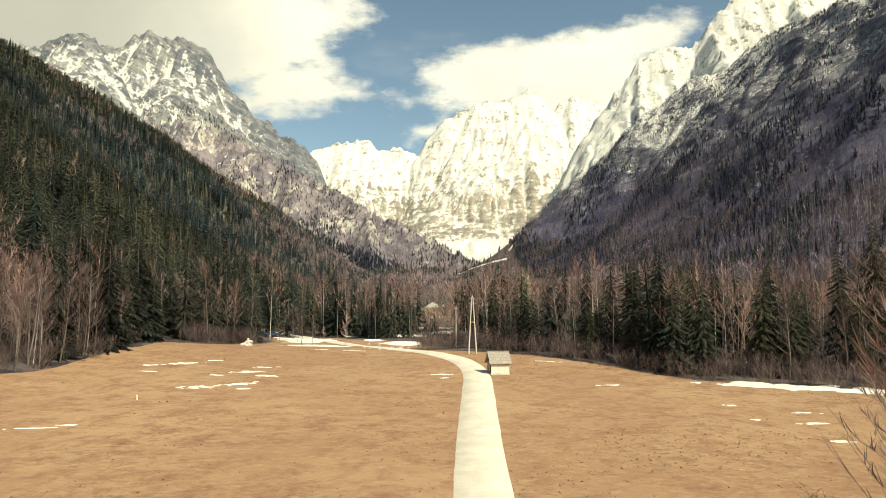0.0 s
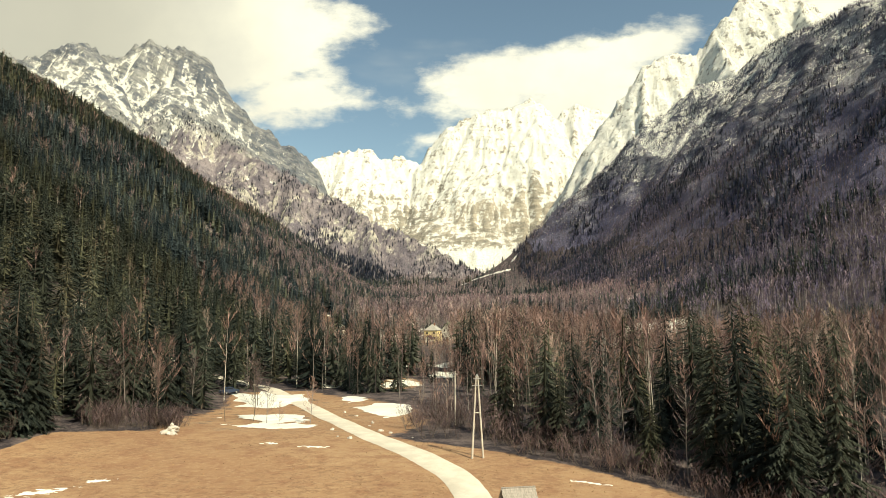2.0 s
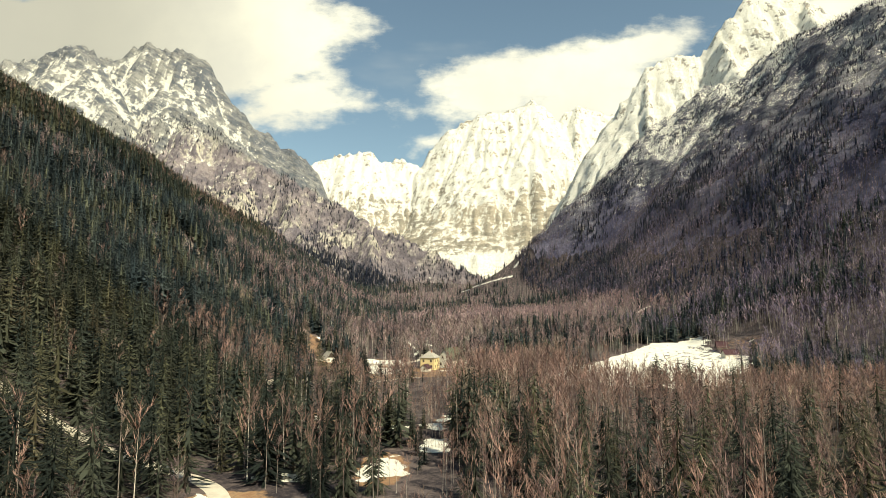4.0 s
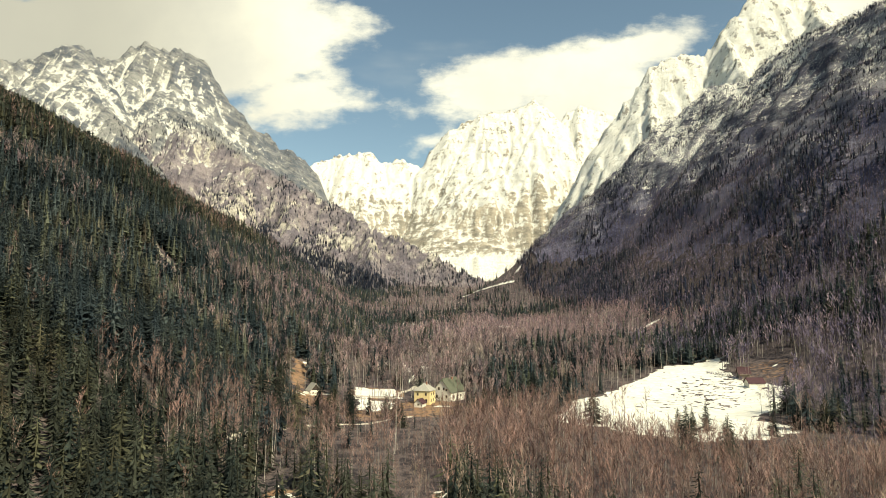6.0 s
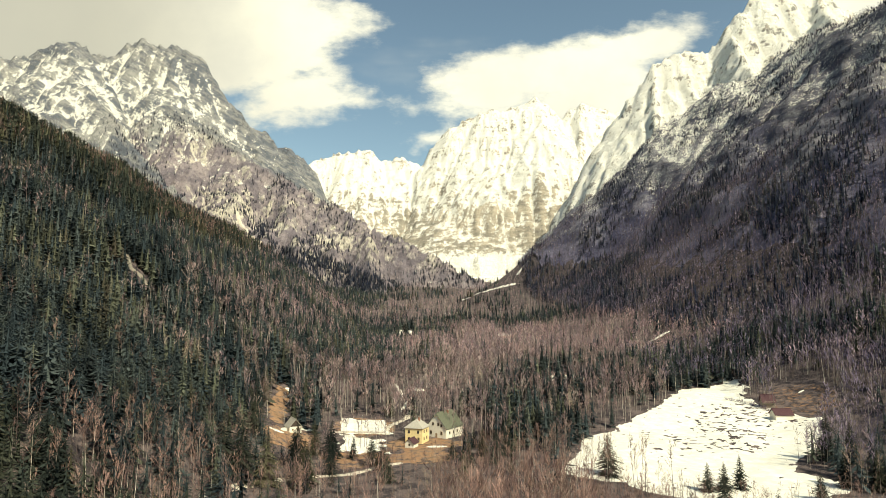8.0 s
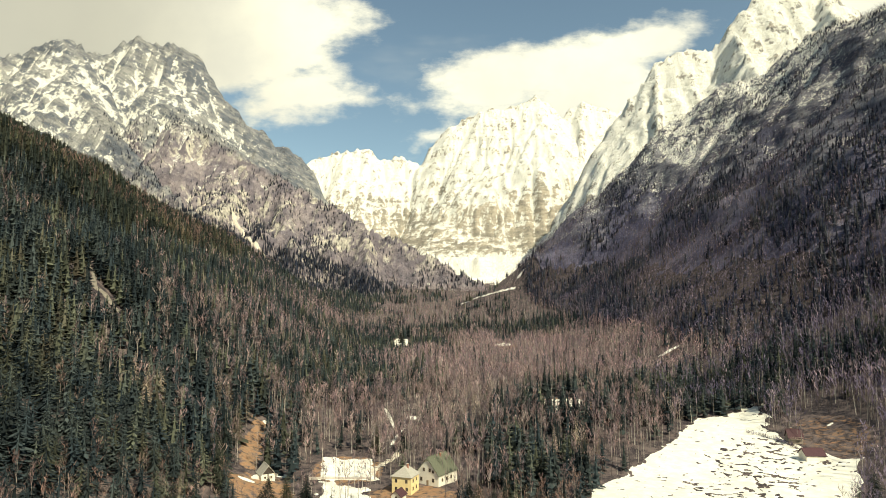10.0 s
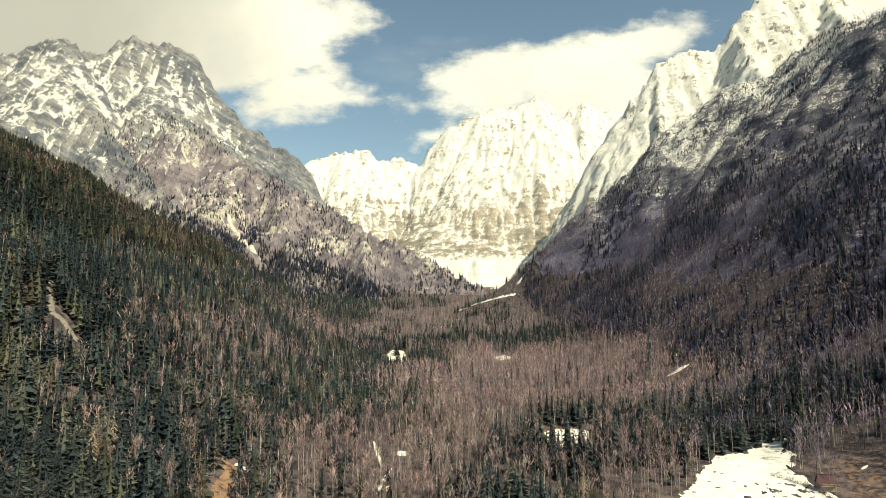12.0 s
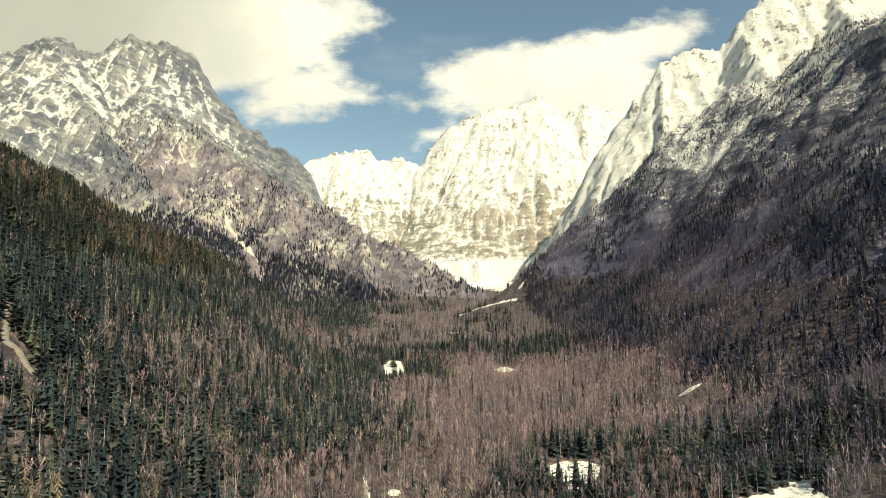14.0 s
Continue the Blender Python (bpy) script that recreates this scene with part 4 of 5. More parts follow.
    x, y = jittered(200, 960, 330, 1680, 4.2, rng)
    up = land(x, y) - np.interp(y, FLOOR_Y, FLOOR_Z)
    fan = (np.abs(x) < 0.745 * y + 24) & (y < crest_y(x) + 10) & (up > 25) & ((x > 430) | (y > 640)) & (up < 600)
    bald = np.clip(1.25 - np.clip((up - 380) / 120, 0, 0.8) * np.clip((y - 1250) / 150, 0, 1) + 2.0 * fbm(x / 45, y / 45, 49, 3), 0.25, 1)
    x, y, sp, tall = sort_out(x, y, fan & wooded(x, y) & (rng.random(len(x)) < bald), 10, 17)
    up = land(x, y) - np.interp(y, FLOOR_Y, FLOOR_Z)
    band = np.exp(-((up - 60) / 45) ** 2) * np.clip((y - 850) / 150, 0.25, 1) * 0.42 + np.clip((up - 170) / 110, 0, 0.22) - np.clip((up - 300) / 150, 0, 0.2)
    sp = rng.random(len(x)) < np.clip(0.05 + band + 1.7 * fbm(x / 85, y / 85, 48, 4), 0.02, 0.8)
    # needles of the flank, blued for its shade
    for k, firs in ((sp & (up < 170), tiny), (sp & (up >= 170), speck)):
        scatter("crag_spruces", firs, x[k], y[k], tall[k] * np.interp(up[k], [120, 330], [1.05, 0.5]), (M_BARK, M_SHADENEEDLE), "dark spruces clinging to the steep right flank", "spruce wood", rng, (1.0, 1.7), base_z=slope_z(x[k], y[k]))
    # twig colour here holds the shade of the flank
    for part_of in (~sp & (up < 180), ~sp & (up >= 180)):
        scatter("crag_bare_trees", thin, x[part_of], y[part_of], tall[part_of] * np.interp(up[part_of], [150, 350], [1.0, 0.6]), (M_BARK, M_SHADETWIG),
                "leafless wood on the steep right flank, twigs darkened for shade", "bare wood", rng, base_z=slope_z(x[part_of], y[part_of]))
    # farther valley floor
    x, y = (np.concatenate(q) for q in zip(jittered(-330, 420, 640, 1050, 5.2, rng), jittered(-450, 420, 1050, 2350, 7.3, rng)))
    up = land(x, y) - np.interp(y, FLOOR_Y, FLOOR_Z)
    fan = (past_spur(x, y) < 820) & ((x < 200) | (up <= 25)) & ((x > -250) | (y > 1120)) & (np.abs(x - 20) < 470 - 0.04 * (y - 640))
    fan &= (rng.random(len(x)) < np.clip(1.75 - y / 1300, 0.3, 1))
    x, y, sp, tall = sort_out(x, y, wooded(x, y) & fan & (up < 200), 11, 19)
    # colours of these far trees are lightened for haze
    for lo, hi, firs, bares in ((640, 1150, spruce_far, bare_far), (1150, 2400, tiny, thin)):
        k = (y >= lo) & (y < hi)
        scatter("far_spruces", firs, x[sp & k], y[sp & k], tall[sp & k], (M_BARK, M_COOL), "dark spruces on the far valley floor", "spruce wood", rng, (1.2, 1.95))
        scatter("far_bare_trees", bares, x[~sp & k], y[~sp & k], tall[~sp & k], (M_TRUNK, M_FARHAZE), "leafless woods on the far valley floor, twigs paled for haze", "bare wood", rng)
    # lower slopes of the mountain behind
    x, y = (np.concatenate(q) for q in zip(jittered(-1350, 150, 1750, 2700, 8.0, rng), jittered(-950, 100, 1800, 2350, 11.0, rng)))
    extra = np.arange(len(x)) >= len(jittered(-1350, 150, 1750, 2700, 8.0, rng)[0])
    up = grid_height(x, y, *LEFT_MT)
    seen = (up > ground_z(x, y)) & (x > -0.55 * y)
    clump = fbm(x / 110, y / 110, 47, 4)
    # dark trees line the spurs
    for ax, ay, bx, by in ((-1557, 2700, -1259, 2480), (-1259, 2480, -1041, 2300), (-1041, 2300, -828, 2120), (-1228, 2750, -1069, 2680), (-1069, 2680, -641, 2520), (-641, 2520, -450, 2450)):
        t = np.clip(((x - ax) * (bx - ax) + (y - ay) * (by - ay)) / ((bx - ax) ** 2 + (by - ay) ** 2), 0, 1)
        clump = clump + 0.45 * np.clip(1.2 - np.hypot(x - ax - t * (bx - ax) - 25, y - ay - t * (by - ay) + 25) / 45, 0, 1)
    # dense spruces added to darken the band of shadow along the mountain's foot
    shade_belt = np.clip((np.interp(x, [-900, -600, -500, -300, -130, 50], [440, 350, 312, 240, 172, 135]) - up + 70 * fbm(x / 70, y / 70, 58, 3)) / 18, 0, 1)
    wood = grid_height(x, y, LEFT_MT[0], LEFT_MT[1], LEFT_WOODY)
    some = seen & ((shade_belt > 0.3) | ~extra) & (rng.random(len(x)) < np.clip(1.3 - up / 800, 0, 0.9) * np.clip(0.3 + 2.8 * clump, 0, 1) + 0.9 * shade_belt + 0.2 * wood * np.clip(0.8 + 2.4 * clump, 0, 1.6) * (up > 330))
    chute = np.min([np.hypot(x - cx, y - cy) for cx, cy in ((-723, 2312), (-692, 2284), (-650, 2225), (-610, 2190), (-590, 2160), (-560, 2130))], 0)
    some = some & (chute > 22)
    lost = seen & ~some & ~extra & (rng.random(len(x)) < np.clip(0.5 - up / 700, 0, 0.4) * np.clip(0.4 + 2.0 * fbm(x / 90, y / 90, 57, 3), 0, 1))
    scatter("mountain_bare_trees", thin, x[lost], y[lost], rng.uniform(7, 13, lost.sum()), (M_TRUNK, M_SHADETWIG), "leafless wood on the mountain's lower slopes", "bare wood", rng, base_z=up[lost])
    scatter("mountain_spruces", speck, x[some], y[some], rng.uniform(10, 20, some.sum()) * (1 + 0.25 * shade_belt[some]), (M_BARK, M_SHADENEEDLE), "dark spruces over the mountain's lower slopes, thickened to darken its shadowed foot", "spruce wood", rng, (1.1, 1.8), base_z=up[some])


def near_edge(x, y):
    """The strip along the meadow where each tree is a thing of its own."""
    return (meadow_in(x, y) > -5) & (np.abs(x) < 85)


build_woods()


# ---- things: helpers ----
M_LARCH = random_fol("larch_twigs", [(0.20, 0.165, 0.13), (0.29, 0.24, 0.185)])
def part(name, bm, mat, parent=None, label=""):
    """One mesh object, under a thing or a part."""
    me = bpy.data.meshes.new(name)
    bm.to_mesh(me)
    bm.free()
    me.materials.append(mat)
    ob = new(name, me)
    if parent:
        ob.parent = parent
    return tagged(ob, label)


def thing(name, m, label, category, group=""):
    ob = new(name)
    ob.matrix_world = m
    return tagged(ob, label, category, group)


def box(bm, x0, x1, y0, y1, z0, z1, bevel=0.0):
    v = [bm.verts.new((x, y, z)) for z in (z0, z1) for x, y in ((x0, y0), (x1, y0), (x1, y1), (x0, y1))]
    for f in ((3, 2, 1, 0), (4, 5, 6, 7), (0, 1, 5, 4), (1, 2, 6, 5), (2, 3, 7, 6), (3, 0, 4, 7)):
        bm.faces.new([v[i] for i in f])
    if bevel:
        bmesh.ops.bevel(bm, geom=list({e for q in v for e in q.link_edges}), offset=bevel, segments=1, affect="EDGES")
    return bm


def slab(bm, quad, thick):
    """A plate of some thickness below a four- or three-cornered face."""
    q = [Vector(p) for p in quad]
    n = (q[1] - q[0]).cross(q[2] - q[0]).normalized()
    top, low = [bm.verts.new(p) for p in q], [bm.verts.new(p - n * thick) for p in q]
    bm.faces.new(top)
    bm.faces.new(low[::-1])
    k = len(q)
    for i in range(k):
        bm.faces.new((top[i], low[i], low[(i + 1) % k], top[(i + 1) % k]))
    return bm


def rod(bm, a, b, r0, r1=None, sides=8):
    r1 = r0 if r1 is None else r1
    co, tri = tube([a, b], [r0, r1], sides)
    v = [bm.verts.new(c) for c in co]
    for t in tri:
        bm.faces.new([v[i] for i in t])
    bm.faces.new(v[:sides][::-1])
    bm.faces.new(v[sides:])
    return bm


def B():
    return bmesh.new()


def split_meshes(name, shape, mats):
    """Trunk mesh and crown mesh of one tree shape."""
    co, tri, slot = shape.arrays()
    out = []
    for k, piece in ((0, "trunk"), (1, "crown")):
        sel = tri[slot == k]
        used, inv = np.unique(sel, return_inverse=True)
        me = raw_mesh(f"{name}_{piece}", co[used], inv.reshape(-1, 3), smooth=False)
        me.materials.append(mats[k])
        out.append(me)
    return out


def plant(name, meshes, x, y, h, label, category, group, rng, wide=1.0, lean=2.0):
    z = float(ground_z(x, y)) - 0.1
    ob = thing(name, pose(x, y, z, rng.uniform(-lean, lean), rng.uniform(-lean, lean), rng.uniform(0, 360)) @ Matrix.Diagonal((h * wide, h * wide, h, 1)), label, category, group)
    for piece, me in zip(("trunk", "crown"), meshes):
        new(piece, me).parent = ob
    return ob


# ---- things: trees and shrubs along the meadow ----
def build_edge_trees():
    rnd = random.Random(8)
    spruces = [split_meshes("spruce", spruce_shape(rnd, 29, 10, 5, rnd.uniform(0.19, 0.25), rnd.uniform(0.02, 0.08)), (M_BARK, M_NEEDLE)) for _ in range(6)]
    bares = [split_meshes("bare_tree", bare_shape(rnd, 24, 420, 5, 0.0075, rnd.uniform(0.22, 0.32), rnd.uniform(0.16, 0.34), 0.0030), (M_BARK if k % 2 else M_PALE, M_SHRUB if k % 3 else M_TWIG)) for k in range(6)]
    shrubs = [split_meshes("shrub", bare_shape(rnd, 5, 42, 3, 0.006, 0.5, 0.1, 0.007, stems=8), (M_BARK, M_SHRUB)) for _ in range(5)]

    def spruce(x, y, h, wide=1.0):
        plant("spruce", rnd.choice(spruces), x, y, h, "dark green spruce with drooping boughs at the meadow's edge", "spruce", "spruces along the meadow", rnd, wide, 1.0)

    def bare(x, y, h, wide=1.0):
        plant("bare_tree", rnd.choice(bares), x, y, h, "leafless broadleaf tree with pale grey trunk and fine twigs", "tree", "bare trees along the meadow", rnd, wide, 3.0)

    def shrub(x, y, h, wide=1.0):
        plant("shrub", rnd.choice(shrubs), x, y, h, "leafless reddish-brown shrub on the meadow's edge", "shrub", "shrubs along the meadow", rnd, wide, 3.0)

    for x, y, h in ((11, 117.6, 14.4), (16.8, 115.2, 11.5), (28.1, 112.8, 15.9), (31.8, 110.4, 12.4), (33.5, 102, 17), (37, 102, 18.2), (42.4, 108, 17.8), (41.8, 98.4, 16.7),
                    (47.2, 103.2, 14.9), (50.4, 100.8, 12.6), (52, 94.8, 16.1), (56.4, 93.6, 13.2), (60.7, 91.2, 18.4), (61.9, 85.2, 21.3), (68.4, 88.8, 18.4), (72, 79.2, 19.5)):
        spruce(x, y, h, rnd.uniform(0.95, 1.2))
    for x, y, h in ((21, 105.6, 13.2), (24, 111.6, 10.3), (38.4, 96, 7.5), (54, 85.2, 9.2), (62.4, 79.2, 10.3), (67.2, 74.4, 11.5), (56.4, 79.2, 8), (14.4, 110.4, 8), (74.4, 69.6, 12.6)):
        bare(x, y, h, rnd.uniform(1.0, 1.35))
    # wood's edge on the right: shrubs in a close, broken row, young trees behind
    for k in range(135):
        x = 9 + 72 * (k + rnd.random()) / 135
        back = rnd.uniform(0.5, 9.5)
        y = float(np.interp(x, MEADOW_X, MEADOW_Y)) + back
        shrub(x, y, rnd.uniform(1.2, 3.8) + 0.22 * back, rnd.uniform(0.75, 1.15))
    for k in range(56):
        x = 14 + 64 * (k + rnd.random()) / 56
        shrub(x, float(np.interp(x, MEADOW_X, MEADOW_Y)) + rnd.uniform(0.2, 2.2), rnd.uniform(2.2, 4.4), rnd.uniform(0.7, 1.0))
    for k in range(34):
        x = 12 + 66 * (k + rnd.random()) / 34
        y = float(np.interp(x, MEADOW_X, MEADOW_Y)) + rnd.uniform(4, 12)
        if rnd.random() < 0.55:
            spruce(x, y, rnd.uniform(8, 17), rnd.uniform(1.0, 1.25))
        else:
            bare(x, y, rnd.uniform(7, 12), rnd.uniform(1.0, 1.3))
    bare(18.4, 23.5, 12.6, 1.3)
    bare(20.5, 27, 9.0, 1.5)
    shrub(21, 34, 1.8, 1.5)
    shrub(14.6, 17.5, 3.4, 1.3)
    # wood's edge on the left
    for k in range(150):
        y = 72 + 58 * rnd.random()
        x = -51.5 - rnd.uniform(0, 15) if y < 114 else rnd.uniform(-64, -30)
        y = y if y < 114 else y + rnd.uniform(2, 14)
        if float(cleared(np.array(x), np.array(y))) > 0 or float(road_off(np.array(x), np.array(y))) < 6:
            continue
        if float(meadow_in(np.array(x), np.array(y))) > -1.5:
            continue
        c = rnd.random()
        if c < (0.42 if y > 95 else 0.05):
            spruce(x, y, rnd.uniform(12, 20), rnd.uniform(0.9, 1.15))
        else:
            bare(x, y, rnd.uniform(8, 15))
    for k in range(140):
        y = 62 + 54 * rnd.random()
        x = -50.5 - rnd.uniform(0.3, 6)
        if rnd.random() < 0.4:
            x, y = rnd.uniform(-50, -36), rnd.uniform(117, 124)
        if float(meadow_in(np.array(x), np.array(y))) > -0.8:
            continue
        shrub(x, y, rnd.uniform(2.0, 4.6), rnd.uniform(0.8, 1.2))
    # scattered trees on the open ground beyond the crest
    for x, y, h in ((-29, 133, 8.5), (-26, 130, 7), (-34, 152, 9), (-19, 130, 7.5), (-33, 131, 6), (-37, 160, 10), (-23, 126, 4), (-42, 140, 11)):
        bare(x, y, h, 1.1)
    for x, y, h in ((-17, 172, 12), (-13, 174, 15), (-20, 178, 10), (-8, 175, 14), (-22, 184, 13)):
        spruce(x, y, h)
    for k in range(80):
        x, y = rnd.uniform(-4, 13), rnd.uniform(112, 150)
        if float(road_off(np.array(x), np.array(y))) > 3.6 and float(meadow_in(np.array(x), np.array(y))) < -0.5:
            shrub(x, y, rnd.uniform(2, 4.6), rnd.uniform(0.8, 1.2))
    for k in range(46):
        x, y = rnd.uniform(-64, -50.5), rnd.uniform(62, 88)
        if float(meadow_in(np.array(x), np.array(y))) < -0.8:
            shrub(x, y, rnd.uniform(2.6, 5.6), rnd.uniform(0.7, 1.0))
    # pines and bare trees beside the far snow field
    for x, y, h in ((71, 358, 16), (87, 299, 17), (94, 284, 16), (100, 340, 10), (106, 341, 10), (112, 342, 12), (131, 328, 9), (167, 382, 20), (174, 378, 16), (150, 345, 13),
                    (158, 340, 14), (-45, 394, 15), (-37, 391, 16), (-28, 392, 9), (-59.5, 343, 22), (-52, 347, 19), (-65, 340, 22), (-39, 347, 17),
                    (-20.6, 481, 15), (-7, 487, 13), (34, 437, 14), (44, 418, 16), (55, 421, 17), (50, 428, 14), (39, 428, 12), (-36, 935, 20), (-44, 1010, 18),
                    (-14, 372, 11), (-19, 381, 12), (-10, 352, 11), (14, 386, 9), (20, 372, 12), (27, 392, 13), (31, 376, 14), (38, 398, 15), (17, 356, 11), (-33, 366, 13), (-48, 372, 15), (-72, 400, 17), (-78, 410, 16),
                    (-53, 398, 13), (-80, 426, 18), (24, 412, 9), (44, 452, 15), (52, 462, 17)):
        spruce(x, y, h, rnd.uniform(1.45, 1.85))
    # straw-coloured larches
    larches = [split_meshes("larch", spruce_shape(rnd, 15, 7, 5, rnd.uniform(0.15, 0.19), 0.25), (M_PALE, M_LARCH)) for _ in range(3)]
    for k in range(34):
        cx, cy, r = ((-118, 430, 9), (-92, 470, 7), (-98, 474, 6), (-85, 440, 6), (289, 792, 14), (76, 470, 12))[k % 6]
        plant("larch", rnd.choice(larches), cx + rnd.uniform(-r, r), cy + rnd.uniform(-r, r), rnd.uniform(15, 22), "leafless straw-coloured larch standing among darker trees", "larch", "larches", rnd, 1.0, 1.0)


build_edge_trees()


# ---- things: snow ----
def snow_sheet(name, inside, bounds, step, thick, label, surface=None, mat=None, category="snow patch", group="snow patches on the meadow"):
    """A thawing snow patch: its rim dips into the ground along an uneven line."""
    x0, x1, y0, y1 = bounds
    xs, ys = np.arange(x0, x1 + step, step), np.arange(y0, y1 + step, step)
    gx, gy = np.meshgrid(xs, ys)
    f = inside(gx, gy)
    zs = (surface or ground_z)(gx, gy) + np.clip(f * 2.5, -1, 1) * thick
    nx, ny = len(xs), len(ys)
    near = f > -0.45
    cell = near[:-1, :-1] | near[1:, :-1] | near[:-1, 1:] | near[1:, 1:]
    i = (np.arange(ny - 1)[:, None] * nx + np.arange(nx - 1)[None, :])[cell]
    quads = np.stack([i, i + 1, i + nx + 1, i + nx], 1)
    used, inv = np.unique(quads, return_inverse=True)
    co = np.stack([gx, gy, zs], -1).reshape(-1, 3)[used]
    me = raw_mesh(name, co, inv.reshape(-1, 4))
    me.materials.append(mat or M_SNOW)
    return tagged(new(name, me), label, category, group)


def patch(cx, cy, rx, ry, turn=0.0, wob=0.5, seed=0, thick=0.07, step=0.25, label="thin thawing snow patch lying on dry grass", flat=0.35):
    r = max(rx, ry) * 1.6
    snow_sheet("snow_patch", lambda x, y: blob(x, y, cx, cy, rx, ry, turn, wob, max(0.6, min(rx, ry) * 1.3), seed, flat), (cx - r, cx + r, cy - r, cy + r), step, thick, label)


for k, (cx, cy, rx, ry, turn) in enumerate(((-28.6, 74.6, 2.6, 0.9, 6), (-24.4, 76.6, 2.6, 1.0, 24), (-22.6, 73.6, 1.0, 0.45, 0), (-25.8, 86, 2.8, 0.9, 8), (-22.3, 82.6, 1.7, 0.7, 0), (-24.6, 90, 2.0, 0.7, 5), (-29.3, 83.2, 0.9, 0.4, 0), (-40.8, 90.2, 1.5, 0.5, 22), (-34, 96.2, 1.3, 0.5, 15),
                                            (0.6, 84, 1.56, 0.72, 0), (1.1, 81.1, 0.6, 0.48, 0), (-34.7, 53.9, 1.92, 0.3, 12), (-32.2, 55.2, 0.96, 0.26, 0), (30, 63.6, 1.08, 0.48, 0),
                                            (34.2, 55.2, 2.04, 0.48, 0), (32.4, 49.2, 0.96, 0.48, 0), (29.4, 57, 0.72, 0.3, 0), (36, 60, 1.44, 0.48, 0), (21, 75.6, 2.16, 0.36, 8), (-37.6, 92.8, 3.0, 0.9, 25),
                                            (-14.4, 110.4, 1.92, 0.6, 0), (-20.4, 112.2, 1.32, 0.6, 0), (-39.6, 85.2, 1.2, 0.48, 0), (10.2, 93.6, 1.2, 0.42, 0), (16.8, 95.4, 2.4, 0.42, -25), (-4.3, 36.6, 1.08, 0.54, 0))):
    patch(cx, cy, rx * 0.7, ry * 0.62, turn, 2.1, 100 + k, 0.05, 0.16)
for k, (cx, cy, rx, ry, turn) in enumerate(((45.5, 72.4, 10, 2.3, -30), (-24.5, 127, 6.5, 3.2, 0), (-27.5, 138, 6.5, 6, 10), (-35, 159, 8, 11, 10), (-9.5, 148, 5.2, 10, 12), (-27.5, 188, 5.5, 3.2, 0), (-34, 255, 6, 10, 15), (-29, 242, 4, 4, 0), (7, 254, 4.5, 9, -10), (2, 241, 3, 4, 0), (-9.5, 240, 3, 2.2, 0),
                                            (-8.2, 196, 4.5, 9, 0), (-16.5, 163, 2.8, 4.2, 0), (3.2, 216, 3.2, 7, 0))):
    patch(cx, cy, rx, ry, turn, 1.15, 140 + k, 0.16, 0.42, "patch of old snow lying in the hollow beside the lane", 0.9)


def field(x, y):
    """The snow field in its clearing, with bare streaks where it has melted."""
    a = snow_clearing(x, y)
    holes = fbm(x / 2.2, y / 2.2, 207, 3) * 5.4 - 1.45 + 2.0 * np.clip(blob(x, y, 158, 450, 70, 30, 53, 0.9, 18, 206), 0, 0.45)
    return np.minimum(a * 2.0, -holes * 0.7)


snow_sheet("snow_field", field, (40, 240, 290, 580), 1.05, 0.2, "broad field of thawing snow with brown grass showing through", category="snow field", group="snow in the clearings")
for k, (cx, cy, rx, ry, turn, thick, label) in enumerate((
        (7, 411, 5, 2.2, 8, 0.25, "snow heaped before the houses"),
        (97, 582, 17, 18, 0, 0.4, "snow in a small forest clearing"), (-42, 992, 13, 84, 5, 0.6, "snow in a narrow forest clearing"), (-20, 550, 1.3, 24, 12, 0.3, "snow along a forest track"), (-12, 508, 1.3, 17, -8, 0.3, "snow along a forest track"),
        (-57, 432, 5, 2, 0, 0.2, "snow beside the barn"), (-67, 417, 3.5, 1.6, 20, 0.2, "snow beside the barn"),
        (96, 992, 11, 22, 0, 0.5, "snow in a forest gap"), (229, 745, 11, 3.5, 15, 0.4, "strip of snow at the foot of the flank"), (90, 558, 12, 9, 0, 0.4, "snow in a small forest clearing"), (-6, 553, 3.5, 5, 0, 0.3, "snow in a forest gap"), (206, 560, 8, 3, 0, 0.3, "snow in a forest gap"), (130, 640, 6, 3, 0, 0.3, "snow in a forest gap"),
        (-80, 492, 2.4, 2.6, 30, 0.2, "snow on the grassy lane"), (226, 500, 2.2, 1.0, 20, 0.2, "snow remnant on brown grass"))):
    r = max(rx, ry) * 1.6
    snow_sheet("snow_patch", lambda x, y, q=(cx, cy, rx, ry, turn, 0.25, min(rx, ry) * 1.2, 220 + k): blob(x, y, *q), (cx - r, cx + r, cy - r, cy + r), max(0.6, min(rx, ry) / 6), thick, label, group="snow in the clearings")


def yard(cx, cy, rx, ry, turn, label, wob=0.5):
    a = radians(turn)

    def inside(x, y):
        u = (x - cx) * math.cos(a) + (y - cy) * math.sin(a)
        v = -(x - cx) * math.sin(a) + (y - cy) * math.cos(a)
        return np.minimum(1 - np.abs(u) / rx, 1 - np.abs(v) / ry) * 3 + fbm(x / 4, y / 6, 77, 3) * wob
    snow_sheet("snow_patch", inside, (cx - 30, cx + 30, cy - 30, cy + 30), 0.6, 0.3, label, group="snow in the clearings")


yard(-31, 454, 12.5, 17, 8, "level snow-covered yard behind a low wall", 1.3)
yard(-27, 416, 9.5, 13, 4, "snow lying on the bank below the yard", 3.4)


def ribbon(points, wide, seed):
    line = np.array([(p.x, p.y) for p in spline(points, 8)])

    def inside(x, y):
        d = np.sqrt((x[..., None] - line[:, 0]) ** 2 + (y[..., None] - line[:, 1]) ** 2).min(-1)
        return 1 - d / wide + fbm(x / (wide * 1.5), y / (wide * 1.5), seed, 3) * 1.2
